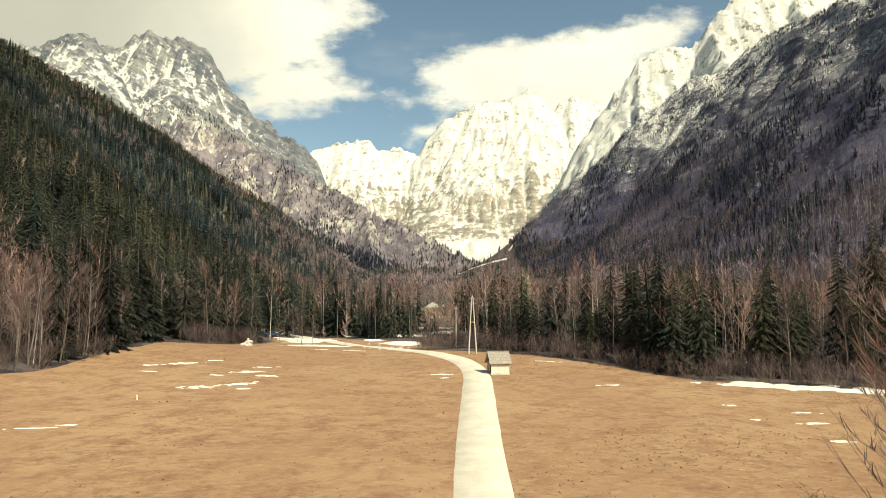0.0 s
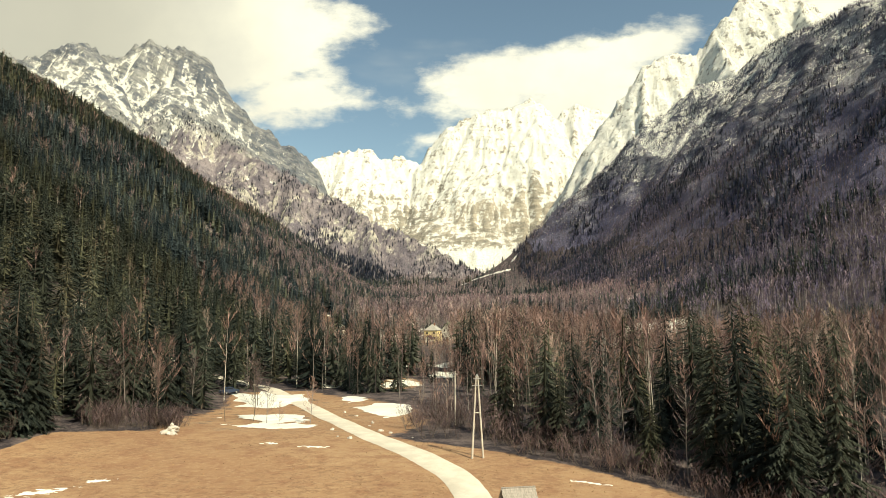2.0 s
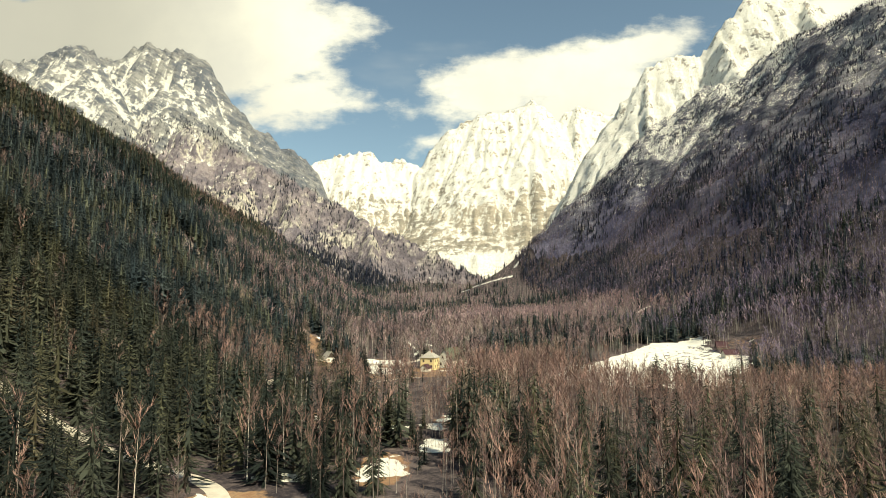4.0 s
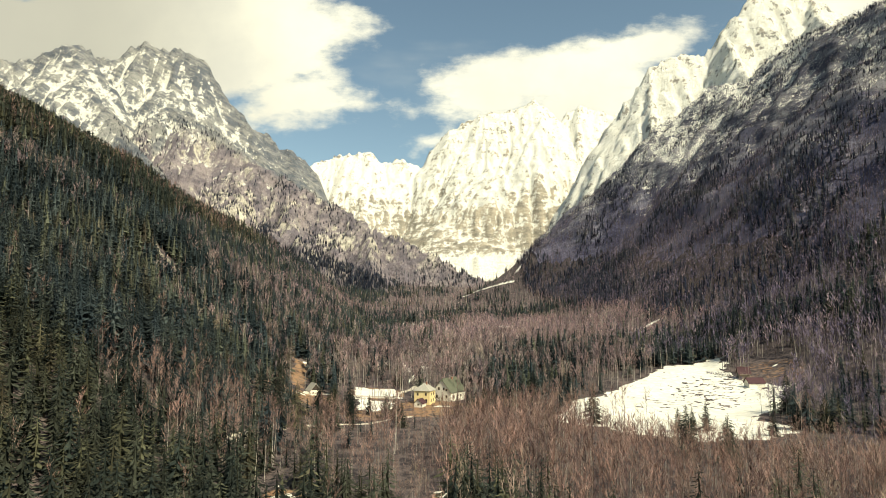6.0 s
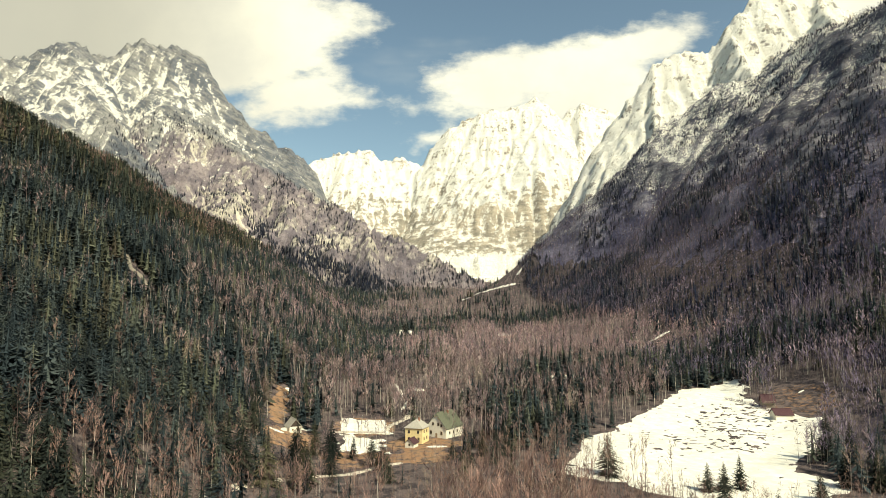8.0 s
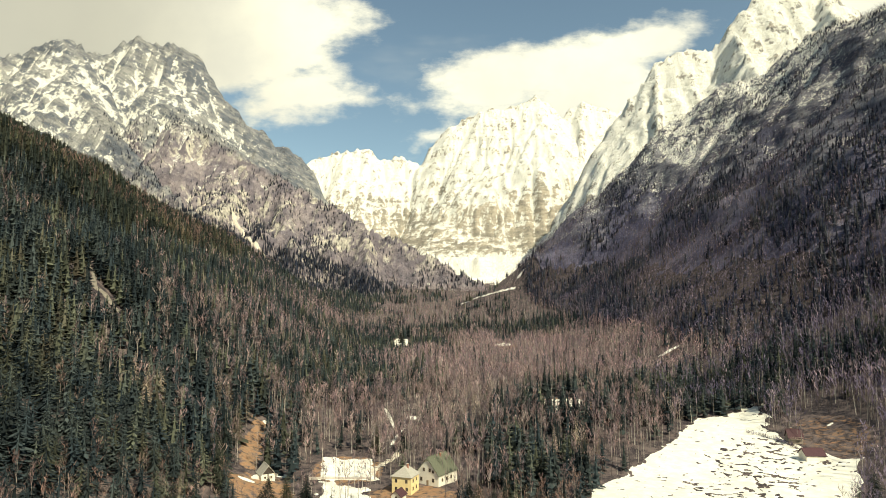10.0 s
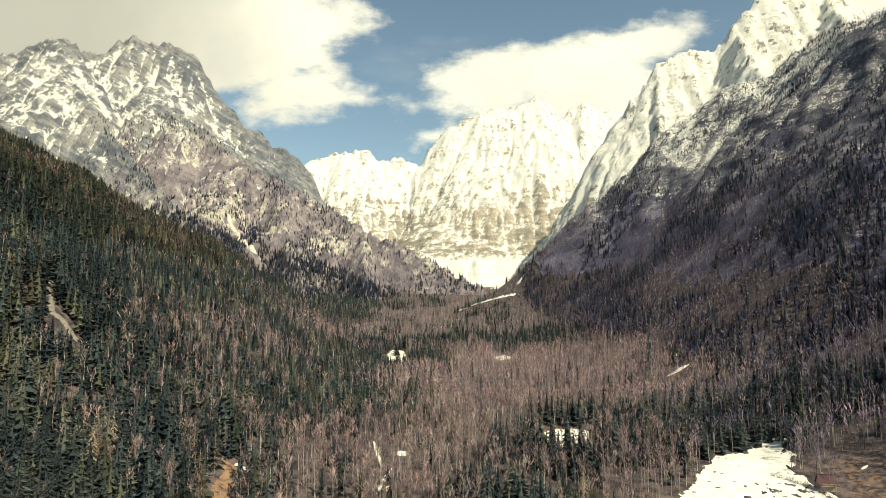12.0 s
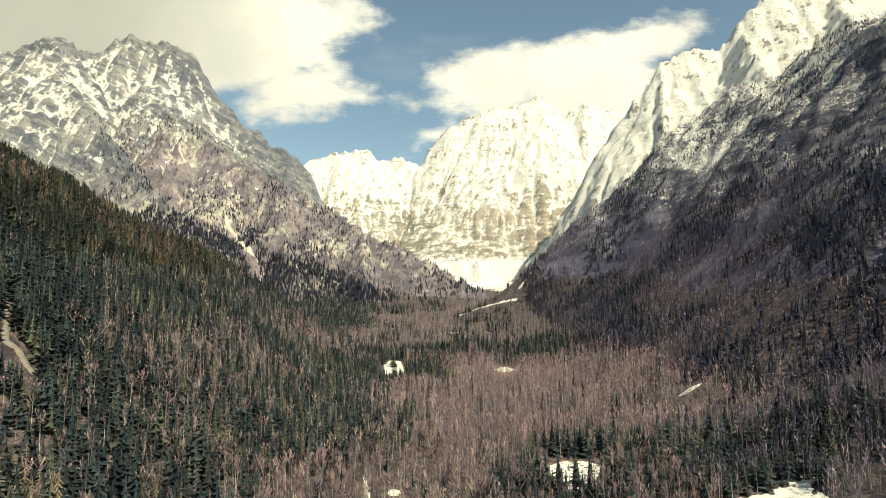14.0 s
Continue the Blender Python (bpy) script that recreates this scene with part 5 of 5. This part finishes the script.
    b = (line[:, 0].min() - wide * 2, line[:, 0].max() + wide * 2, line[:, 1].min() - wide * 2, line[:, 1].max() + wide * 2)
    return inside, b


M_CHUTE = plain("sunlit_scree", (0.50, 0.45, 0.37), 0.95, 0.2, 0.15, 0.6)
M_SCREE = plain("pale_scree", (0.20, 0.18, 0.15), 0.95, 0.3, 0.6, 0.8)
f, b = ribbon(GULLY, 1.5, 301)
snow_sheet("rock_gully", f, b, 1.0, 0.8, "pale rocky gully running down the spruce slope", mat=M_SCREE, category="rock gully", group="gullies")
f, b = ribbon([(-740, 2330), (-723, 2312), (-692, 2284), (-650, 2225), (-610, 2190), (-575, 2175)], 7, 305)
snow_sheet("scree_chute", f, b, 3.0, 3.0, "pale scree chute among dark trees on the mountain's foot", surface=lambda x, y: grid_height(x, y, *LEFT_MT), mat=M_CHUTE, category="scree chute", group="gullies")
snow_sheet("avalanche_snow", lambda x, y: (y - 2440 + 1.3 * np.abs(x - 190)) / 90 + fbm(x / 60, y / 60, 330, 4) * 2.2, (-200, 620, 2300, 2880), 9.0, 2.0, "avalanche snow filling the head of the valley", category="snow field", group="snow chutes")
for pts in ([(20, 1365), (48, 1385)], [(60, 1595), (110, 1562), (175, 1522)], [(190, 1560), (215, 1590)]):
    f, b = ribbon(pts, 5, 310 + int(pts[0][0]))
    snow_sheet("snow_chute", f, b, 3.0, 1.2, "strip of avalanche snow at the valley head", category="snow chute", group="snow chutes")


# ---- things: tufts of grass ----
def build_tufts():
    rng, rnd = np.random.default_rng(12), random.Random(12)
    shapes = []
    for _ in range(5):
        s = Shape()
        for k in range(7):
            t, r = rnd.uniform(0, 6.283), rnd.uniform(0.25, 0.9)
            c, n = math.cos(t), math.sin(t)
            s.add([(c * 0.2 - n * 0.16, n * 0.2 + c * 0.16, 0), (c * 0.2 + n * 0.16, n * 0.2 - c * 0.16, 0), (c * r, n * r, rnd.uniform(0.35, 1.0))], [(0, 1, 2)], 1)
        shapes.append(s)
    x, y = rng.uniform(-60, 70, 52000), rng.uniform(16, 122, 52000)
    keep = (meadow_in(x, y) > 0.3) & (rng.random(len(x)) < np.clip(0.45 + x / 40, 0.3, 1)) & (road_off(x, y) > 1.9) & (fbm(x / 5, y / 2.2, 61, 3) + fbm(x / 20, y / 12, 62, 2) > rng.uniform(-0.1, 0.5, len(x)))
    x, y = x[keep], y[keep]
    h = rng.uniform(0.04, 0.12, len(x))
    scatter("dry_grass", shapes, x, y, h, (M_TUFT, M_TUFT), "withered brown grass tufts on the meadow", "grass", rng, (0.9, 2.2), 0.0)


M_TUFT = random_fol("withered_grass", [(0.15, 0.082, 0.045), (0.30, 0.185, 0.09)], wide=0.4)
build_tufts()


# ---- things: hut, poles and small things on the meadow ----
M_BOARD = plain("weathered_boards", (0.30, 0.25, 0.20), 0.9, 0.35, 1.5, 0.6, stretch=(6, 6, 0.6))
M_LIME = plain("limewashed_boards", (0.66, 0.61, 0.52), 0.9, 0.14, 2.0, 0.4, stretch=(4, 4, 0.6))
M_SHINGLE = plain("grey_shingles", (0.30, 0.27, 0.235), 0.9, 0.3, 3.0, 0.8, stretch=(4, 1, 1))
M_DARK = plain("dark_and_shaded_boards", (0.06, 0.048, 0.04), 0.9, 0.3, 2.0, 0.5, stretch=(6, 6, 0.6))
M_POLE = plain("weathered_pole", (0.52, 0.47, 0.40), 0.85, 0.2, 2.0, 0.4, stretch=(4, 4, 0.4))
M_STEEL = plain("galvanised_steel", (0.45, 0.45, 0.44), 0.45, 0.15, 8.0, 0.1, 0.8)
M_CERAMIC = plain("brown_ceramic", (0.12, 0.06, 0.04), 0.3, 0.15, 8.0, 0.0)
M_STONE = plain("pale_field_stone", (0.50, 0.46, 0.40), 0.95, 0.3, 2.5, 0.9)
M_YELLOW = plain("yellow_render", (0.72, 0.58, 0.31), 0.9, 0.10, 0.8, 0.2)
M_WHITE = plain("white_render", (0.74, 0.70, 0.60), 0.9, 0.08, 0.8, 0.2)
M_ROOFGREY = plain("grey_tile_roof", (0.36, 0.345, 0.30), 0.85, 0.2, 1.5, 0.5, stretch=(1, 1, 4))
M_ROOFGREEN = plain("mossy_green_roof", (0.11, 0.118, 0.085), 0.85, 0.25, 1.5, 0.5, stretch=(1, 1, 4))
M_ROOFRED = plain("dark_red_roof", (0.070, 0.034, 0.040), 0.7, 0.22, 1.5, 0.4, stretch=(1, 1, 4))
M_FRAME = plain("window_frame_paint", (0.30, 0.22, 0.14), 0.6, 0.15, 6.0, 0.1)
M_GLASS = plain("window_glass", (0.02, 0.022, 0.025), 0.08, 0.1, 1.0, 0.0)
M_BRICK = plain("chimney_brick", (0.34, 0.17, 0.12), 0.9, 0.25, 5.0, 0.5)
M_CAR = plain("blue_car_paint", (0.03, 0.045, 0.08), 0.3, 0.08, 2.0, 0.0)
M_TYRE = plain("tyre_rubber", (0.03, 0.03, 0.03), 0.8, 0.15, 8.0, 0.2)


def at_ground(x, y, turn=0.0, sink=0.0):
    return pose(x, y, float(ground_z(x, y)) - sink, 0, 0, turn)


def build_hut():
    hut = thing("hay_hut", at_ground(8.6, 85.2, 9, 0.08) @ Matrix.Scale(1.2, 4), "small limewashed wooden hut with a grey shingle roof beside the lane", "hut")
    w, d, e, r = 1.05, 0.95, 1.5, 2.55
    part("plinth", box(B(), -w - 0.05, w + 0.05, -d - 0.05, d + 0.05, 0, 0.22, 0.02), M_STONE, hut, "low stone plinth")
    for y0, y1 in ((-d, -d + 0.08), (d - 0.08, d)):
        part("wall", box(B(), -w, w, y0, y1, 0.22, e), M_LIME, hut, "pale limewashed board wall")
    # left gable gets a near-black colour, as that side lies in shade
    for x0 in (-w, w - 0.08):
        part("gable", slab(B(), [(x0 + 0.08, -d + 0.08, 0.22), (x0 + 0.08, d - 0.08, 0.22), (x0 + 0.08, d - 0.08, e), (x0 + 0.08, 0, r - 0.12), (x0 + 0.08, -d + 0.08, e)], 0.08),
             M_DARK if x0 < 0 else M_LIME, hut, "gable wall coloured dark for its shaded side" if x0 < 0 else "")
    for k in range(10):
        x = -w + 0.1 + k * 0.205
        part("cover_strip", box(B(), x, x + 0.035, -d - 0.022, -d, 0.24, e - 0.03), M_LIME, hut)
    part("door", box(B(), -w - 0.03, -w, -0.4, 0.4, 0.24, 1.5), M_BOARD, hut, "low plank door")
    for s in (-1, 1):
        # overlapping courses of shingles
        slope = part("roof_side", slab(B(), [(-w - 0.22, s * (d + 0.28), e - 0.28), (w + 0.22, s * (d + 0.28), e - 0.28), (w + 0.22, 0, r), (-w - 0.22, 0, r)][::s and -s], 0.05), M_BOARD, hut)
        for k in range(8):
            a, b = k / 8, (k + 1.25) / 8
            ya, yb = s * (d + 0.30) * (1 - a), s * (d + 0.30) * max(0, 1 - b)
            za, zb = e - 0.28 + (r - e + 0.28) * a + 0.05, e - 0.28 + (r - e + 0.28) * min(1, b) + 0.025
            part("shingle_course", slab(B(), [(-w - 0.24, ya, za), (w + 0.24, ya, za), (w + 0.24, yb, zb), (-w - 0.24, yb, zb)][::-s], 0.03), M_SHINGLE, slope)
    part("ridge_board", box(B(), -w - 0.24, w + 0.24, -0.07, 0.07, r + 0.02, r + 0.08), M_SHINGLE, hut)


def utility_pole(x, y, h, twin=False):
    label = "twin-legged weathered wooden power pole with crossarms" if twin else "single weathered wooden utility pole"
    pole = thing("utility_pole", at_ground(x, y, 8 if twin else 20, 0.2), label, "power pole", "power poles")
    if twin:
        for s in (-1, 1):
            part("leg", rod(B(), (s * 0.68, 0, 0), (s * 0.10, 0, h), 0.13, 0.085, 10), M_POLE, pole)
        part("brace", rod(B(), (-0.42, -0.1, h * 0.56), (0.42, -0.1, h * 0.56), 0.06), M_POLE, pole)
        for z, half in ((h - 0.35, 0.45), (h - 1.15, 0.62)):
            arm = part("crossarm", box(B(), -half, half, -0.17, -0.09, z, z + 0.1, 0.01), M_STEEL, pole, "steel crossarm")
            for s in (-1, 1):
                part("insulator", rod(rod(B(), (s * (half - 0.06), -0.13, z + 0.1), (s * (half - 0.06), -0.13, z + 0.32), 0.05, 0.03), (s * (half - 0.06), -0.13, z + 0.2), (s * (half - 0.06), -0.13, z + 0.24), 0.075), M_CERAMIC, arm)
        part("top_cap", rod(B(), (0, 0, h - 0.05), (0, 0, h + 0.25), 0.15, 0.03), M_STEEL, pole)
    else:
        part("shaft", rod(B(), (0, 0, 0), (0, 0, h), 0.13, 0.085, 10), M_POLE, pole)
        arm = part("crossarm", box(B(), -0.5, 0.5, -0.16, -0.08, h - 0.5, h - 0.4, 0.01), M_STEEL, pole, "steel crossarm")
        for s in (-1, 1):
            part("insulator", rod(B(), (s * 0.42, -0.12, h - 0.4), (s * 0.42, -0.12, h - 0.2), 0.05, 0.03), M_CERAMIC, arm)


def stone(bm, c, r, rnd):
    made = bmesh.ops.create_icosphere(bm, subdivisions=2, radius=1.0)["verts"]
    sx, sy, sz = (r * rnd.uniform(0.7, 1.3) for _ in range(3))
    off = Vector((rnd.random() * 50, 0, 0))
    for v in made:
        k = 1 + 0.45 * noise.noise(v.co * 1.3 + off)
        v.co = Vector((v.co.x * sx * k + c[0], v.co.y * sy * k + c[1], v.co.z * sz * 0.75 * k + c[2]))
    return bm


def build_small():
    rnd = random.Random(31)
    pile = thing("stone_pile", at_ground(-35.6, 117, 0, 0.05), "heap of pale field stones at the meadow's edge", "stone heap")
    for k in range(26):
        a, rr = rnd.uniform(0, 6.283), rnd.uniform(0, 1.25)
        part("stone", stone(B(), (math.cos(a) * rr, math.sin(a) * rr * 0.8, 0.1 + max(0, 1.25 - rr) * rnd.uniform(0.1, 0.95)), rnd.uniform(0.22, 0.5), rnd), M_STONE, pile)
    post = thing("marker_post", at_ground(-31.8, 66.5, 0, 0.1), "short yellow marker post in dry grass", "post")
    part("shaft", box(B(), -0.06, 0.06, -0.06, 0.06, 0, 0.5, 0.01), M_YELLOW, post)
    part("tip", box(B(), -0.065, 0.065, -0.065, 0.065, 0.5, 0.6, 0.01), M_WHITE, post, "white tip")
    # loose stones and clods along the lane
    for k in range(30):
        x, y = rnd.uniform(-18, -2), rnd.uniform(112, 145)
        off = float(road_off(np.array(x), np.array(y)))
        if not 2.6 < off < 5.5:
            continue
        ob = part("boulder", stone(B(), (0, 0, 0.1), rnd.uniform(0.12, 0.38), rnd), M_STONE)
        ob.matrix_world = at_ground(x, y, 0, 0.05)
        tagged(ob, "pale boulder lying on the bank beside the lane", "boulder", "boulders beside the lane")


def build_car():
    car = thing("car", at_ground(-44, 165, 55, 0.0) @ Matrix.Translation((0, 0, 0.18)), "dark blue hatchback parked beside bare trees", "car")
    bm = B()
    prof = [(-2.0, 0.35), (-2.0, 0.8), (-1.75, 0.92), (-1.3, 1.42), (0.35, 1.46), (1.0, 0.98), (1.95, 0.85), (2.05, 0.6), (2.0, 0.35)]
    a = [bm.verts.new((x, -0.82 + (0.12 if z > 1.2 else 0), z)) for x, z in prof]
    b = [bm.verts.new((x, 0.82 - (0.12 if z > 1.2 else 0), z)) for x, z in prof]
    bm.faces.new(a)
    bm.faces.new(b[::-1])
    for i in range(len(prof)):
        j = (i + 1) % len(prof)
        bm.faces.new((a[j], a[i], b[i], b[j]))
    body = part("body", bm, M_CAR, car)
    part("windscreen", slab(B(), [(0.45, -0.62, 1.40), (0.45, 0.62, 1.40), (0.97, 0.68, 1.03), (0.97, -0.68, 1.03)], 0.02), M_GLASS, body)
    part("rear_window", slab(B(), [(-1.34, 0.6, 1.40), (-1.34, -0.6, 1.40), (-1.73, -0.68, 0.98), (-1.73, 0.68, 0.98)], 0.02), M_GLASS, body)
    for s in (-1, 1):
        part("side_window", box(B(), -1.2, 0.4, s * 0.77 - 0.02, s * 0.77 + 0.02, 1.0, 1.36, 0.01), M_GLASS, body)
        for x in (-1.25, 1.3):
            wheel = part("wheel", rod(B(), (x, s * 0.66, 0.32), (x, s * 0.86, 0.32), 0.32, 0.32, 18), M_TYRE, car)
            part("rim", rod(B(), (x, s * 0.86, 0.32), (x, s * 0.875, 0.32), 0.2, 0.19, 14), M_STEEL, wheel)


# ---- things: houses of the hamlet ----
def house(name, x, y, turn, w, l, eave, ridge, wall_mat, roof_mat, label, hip=0.0, front=(), side=(), gable_mat=None, chimney=None, base=0.6, clip=0.0):
    """A gabled house, ridge along its own y, gable end towards its own -y; windows given as (across, sill, width, height)."""
    h = thing(name, at_ground(x, y, turn, base), label, "house", "houses of the hamlet")
    eave, ridge, hw = eave + base, ridge + base, w / 2
    part("wall", box(B(), -hw, hw, 0, l, 0, eave), wall_mat, h)
    top = ridge - 0.18
    if hip == 0:
        for y0 in (0.3, l):
            part("gable", slab(B(), [(-hw, y0 - 0.3, eave), (hw, y0 - 0.3, eave), (hw * clip, y0 - 0.3, eave + (top - eave) * (1 - clip)), (-hw * clip, y0 - 0.3, eave + (top - eave) * (1 - clip))]
                               if clip else [(-hw, y0 - 0.3, eave), (hw, y0 - 0.3, eave), (0, y0 - 0.3, top)], 0.3), gable_mat or wall_mat, h)
    o = 0.55
    k = (ridge - eave) / hw
    low = eave - o * k * 0.8
    a, b = (hip, l - hip) if hip else (-o, l + o)
    a2, b2 = (-o, l + o)
    roof = None
    for s in (-1, 1):
        if clip:
            quad = [(s * (hw + o), a2, low), (s * (hw + o), b2, low), (0, b2 - w * clip * 0.5, ridge), (0, a2 + w * clip * 0.5, ridge)]
            quad = [(s * (hw + o), a2, low), (s * (hw + o), b2, low), (s * hw * clip, b2, ridge - hw * clip * k), (0, b2 - hw * clip, ridge), (0, a2 + hw * clip, ridge), (s * hw * clip, a2, ridge - hw * clip * k)]
        else:
            quad = [(s * (hw + o), a2, low), (s * (hw + o), b2, low), (0, b, ridge), (0, a, ridge)]
        side_roof = part("roof_side", slab(B(), quad[::s], 0.2), roof_mat, h)
        roof = roof or side_roof
    if hip:
        part("hip", slab(B(), [(-hw - o, a2, low), (hw + o, a2, low), (0, a, ridge)], 0.2), roof_mat, h)
        part("hip", slab(B(), [(hw + o, b2, low), (-hw - o, b2, low), (0, b, ridge)], 0.2), roof_mat, h)
    elif clip:
        part("hip", slab(B(), [(-hw * clip, a2, ridge - hw * clip * k), (hw * clip, a2, ridge - hw * clip * k), (0, a2 + hw * clip, ridge)], 0.15), roof_mat, h)
    part("ridge_cap", box(B(), -0.16, 0.16, a + (hw * clip if clip else 0), b - (hw * clip if clip else 0), ridge - 0.1, ridge + 0.07), roof_mat, h)
    for face, wins in (("front", front), ("side", side)):
        for u, z, ww, hh in wins:
            z += base
            if face == "front":
                win = part("window", frame_ring(u, z, ww, hh, lambda p, q, d: (p, -d, q)), M_FRAME, h)
                part("pane", box(B(), u - ww / 2, u + ww / 2, -0.02, 0.0, z, z + hh), M_GLASS, win)
                part("sill", box(B(), u - ww / 2 - 0.1, u + ww / 2 + 0.1, -0.14, 0, z - 0.12, z - 0.09), M_WHITE, win)
            else:
                win = part("window", frame_ring(u, z, ww, hh, lambda p, q, d: (hw + d, p, q)), M_FRAME, h)
                part("pane", box(B(), hw, hw + 0.02, u - ww / 2, u + ww / 2, z, z + hh), M_GLASS, win)
                part("sill", box(B(), hw, hw + 0.14, u - ww / 2 - 0.1, u + ww / 2 + 0.1, z - 0.12, z - 0.09), M_WHITE, win)
    if chimney:
        cx, cy, top_z = chimney
        stack = part("chimney", box(B(), cx - 0.35, cx + 0.35, cy - 0.35, cy + 0.35, ridge - 2.0, base + top_z, 0.02), M_BRICK, h, "brick chimney")
        part("chimney_cap", box(B(), cx - 0.45, cx + 0.45, cy - 0.45, cy + 0.45, base + top_z, base + top_z + 0.12, 0.02), M_STONE, stack)
    return h


def frame_ring(u, z, ww, hh, place):
    bm = B()
    f = 0.11
    for p0, p1, q0, q1 in ((u - ww / 2 - f, u - ww / 2, z - f, z + hh + f), (u + ww / 2, u + ww / 2 + f, z - f, z + hh + f),
                           (u - ww / 2, u + ww / 2, z - f, z), (u - ww / 2, u + ww / 2, z + hh, z + hh + f), (u - 0.035, u + 0.035, z, z + hh)):
        v = [bm.verts.new(place(p, q, d)) for d in (0.0, 0.06) for p, q in ((p0, q0), (p1, q0), (p1, q1), (p0, q1))]
        for face in ((3, 2, 1, 0), (4, 5, 6, 7), (0, 1, 5, 4), (1, 2, 6, 5), (2, 3, 7, 6), (3, 0, 4, 7)):
            bm.faces.new([v[i] for i in face])
    bmesh.ops.recalc_face_normals(bm, faces=bm.faces)
    return bm


def build_hamlet():
    house("farmhouse", -3.6, 418, -20, 8.6, 8.4, 7.2, 10.6, M_YELLOW, M_ROOFGREY, "yellow rendered house with a grey hipped tile roof", hip=2.6,
          front=[(-2.4, 1.4, 0.9, 1.3), (0, 1.4, 0.9, 1.3), (2.4, 1.4, 0.9, 1.3), (-2.4, 4.5, 0.9, 1.3), (2.2, 4.5, 0.9, 1.3)], side=[(2.2, 1.4, 0.9, 1.3), (5.6, 1.4, 0.9, 1.3), (2.2, 4.5, 0.9, 1.3), (5.6, 4.5, 0.9, 1.3)],
          chimney=(1.0, 4.2, 11.4))
    h = house("farmhouse", 6.8, 431, -33, 11.6, 15, 4.9, 11.8, M_WHITE, M_ROOFGREEN, "white rendered house with a steep mossy green roof", clip=0.2,
              front=[(-1.9, 5.7, 0.9, 1.3), (1.2, 5.7, 0.9, 1.3), (2.9, 5.3, 0.8, 1.1), (-3.2, 1.5, 1.0, 1.5), (3.0, 1.5, 1.0, 1.5)], side=[(3, 1.6, 1.0, 1.3), (6.5, 1.6, 1.0, 1.3), (10, 1.6, 1.0, 1.3)], chimney=(0.8, 9, 12.2))
    part("door", box(B(), -0.5, 0.6, -0.05, 0.0, 0.6, 2.7), M_FRAME, h, "brown wooden house door")
    house("outbuilding", -5.2, 409.5, -24, 4.4, 4.6, 2.3, 4.2, M_WHITE, M_ROOFRED, "small white outbuilding with a reddish roof", front=[(0, 1.0, 0.7, 0.8)])
    h = house("barn", -60, 423, 30, 5.8, 7.5, 2.9, 6.4, M_WHITE, M_ROOFGREY, "small barn with white walls and a brown board gable", gable_mat=M_DARK, front=[(-1.3, 1.2, 0.6, 0.7), (1.3, 1.2, 0.6, 0.7)])
    part("lean_to", box(B(), -6.6, -2.9, 1.2, 5.5, 0, 2.6, 0.05), M_WHITE, h, "low whitewashed lean-to")
    house("chalet", 196.6, 461, 87, 7.2, 9.0, 2.4, 5.2, M_WHITE, M_ROOFRED, "white chalet with a broad dark red roof in the snow", base=1.2)
    h = house("chalet", 201.5, 486, 78, 6.0, 6.6, 2.8, 6.6, M_BOARD, M_ROOFRED, "wooden chalet with a steep rusty red roof", base=1.2, chimney=(0.6, 4.4, 7.0))
    part("balcony", box(B(), -4.4, -3.0, 0.3, 6.3, 3.2, 3.35), M_BOARD, h, "wooden balcony")
    for k in range(9):
        part("baluster", box(B(), -4.36, -4.28, 0.35 + k * 0.73, 0.43 + k * 0.73, 3.35, 4.25), M_BOARD, h)
    part("handrail", box(B(), -4.4, -4.25, 0.3, 6.3, 4.25, 4.35), M_BOARD, h)
    # low wall along the snowy yard
    for k in range(9):
        x = -43.5 + k * 2.9
        y = 433.5 + 0.6 * k
        ob = part("yard_wall", box(B(), -1.48, 1.48, -0.2, 0.2, -0.6, 1.0, 0.03), M_STONE)
        ob.matrix_world = at_ground(x, y, 11)
        tagged(ob, "low pale stone wall below the snowy yard", "wall", "walls of the yard")


def track(name, pts, wide, label):
    """A narrow cart track laid on the ground."""
    f, b = ribbon(pts, wide, 350)
    ob = snow_sheet(name, f, b, 0.7, 0.2, label, mat=M_ROAD, category="track")
    ob["kind"] = "structure"


def build_hedge():
    rnd = random.Random(44)
    mesh = split_meshes("hedge_bush", bare_shape(rnd, 6, 40, 3, 0.012, 0.5, 0.08, 0.016, stems=9), (M_BARK, M_SHADETWIG))
    for k in range(12):
        f = k / 11
        plant("hedge_bush", mesh, 184 + 10 * f + 2.5 * math.sin(3.1 * f) + rnd.uniform(-0.5, 0.5), 506 - 28 * f, rnd.uniform(2.2, 3.2), "leafless grey hedge bush beside the snow field", "hedge bush", "hedge by the chalets", rnd, 1.2)


build_hedge()
build_hut()
utility_pole(6.2, 104, 9.8, True)
utility_pole(4.2, 128.5, 8.6)
utility_pole(-42.6, 450.4, 9)
utility_pole(-30.8, 441, 8.5)
build_small()
build_car()
build_hamlet()
track("cart_track", [(-65.4, 295), (-60.5, 333), (-49, 353), (-36, 362), (-23, 370), (-8, 383)], 2.0, "pale cart track through the wood")
track("yard_track", [(-18, 438), (-19, 452), (-10.7, 479), (-9, 498)], 1.8, "pale track climbing from the yard")
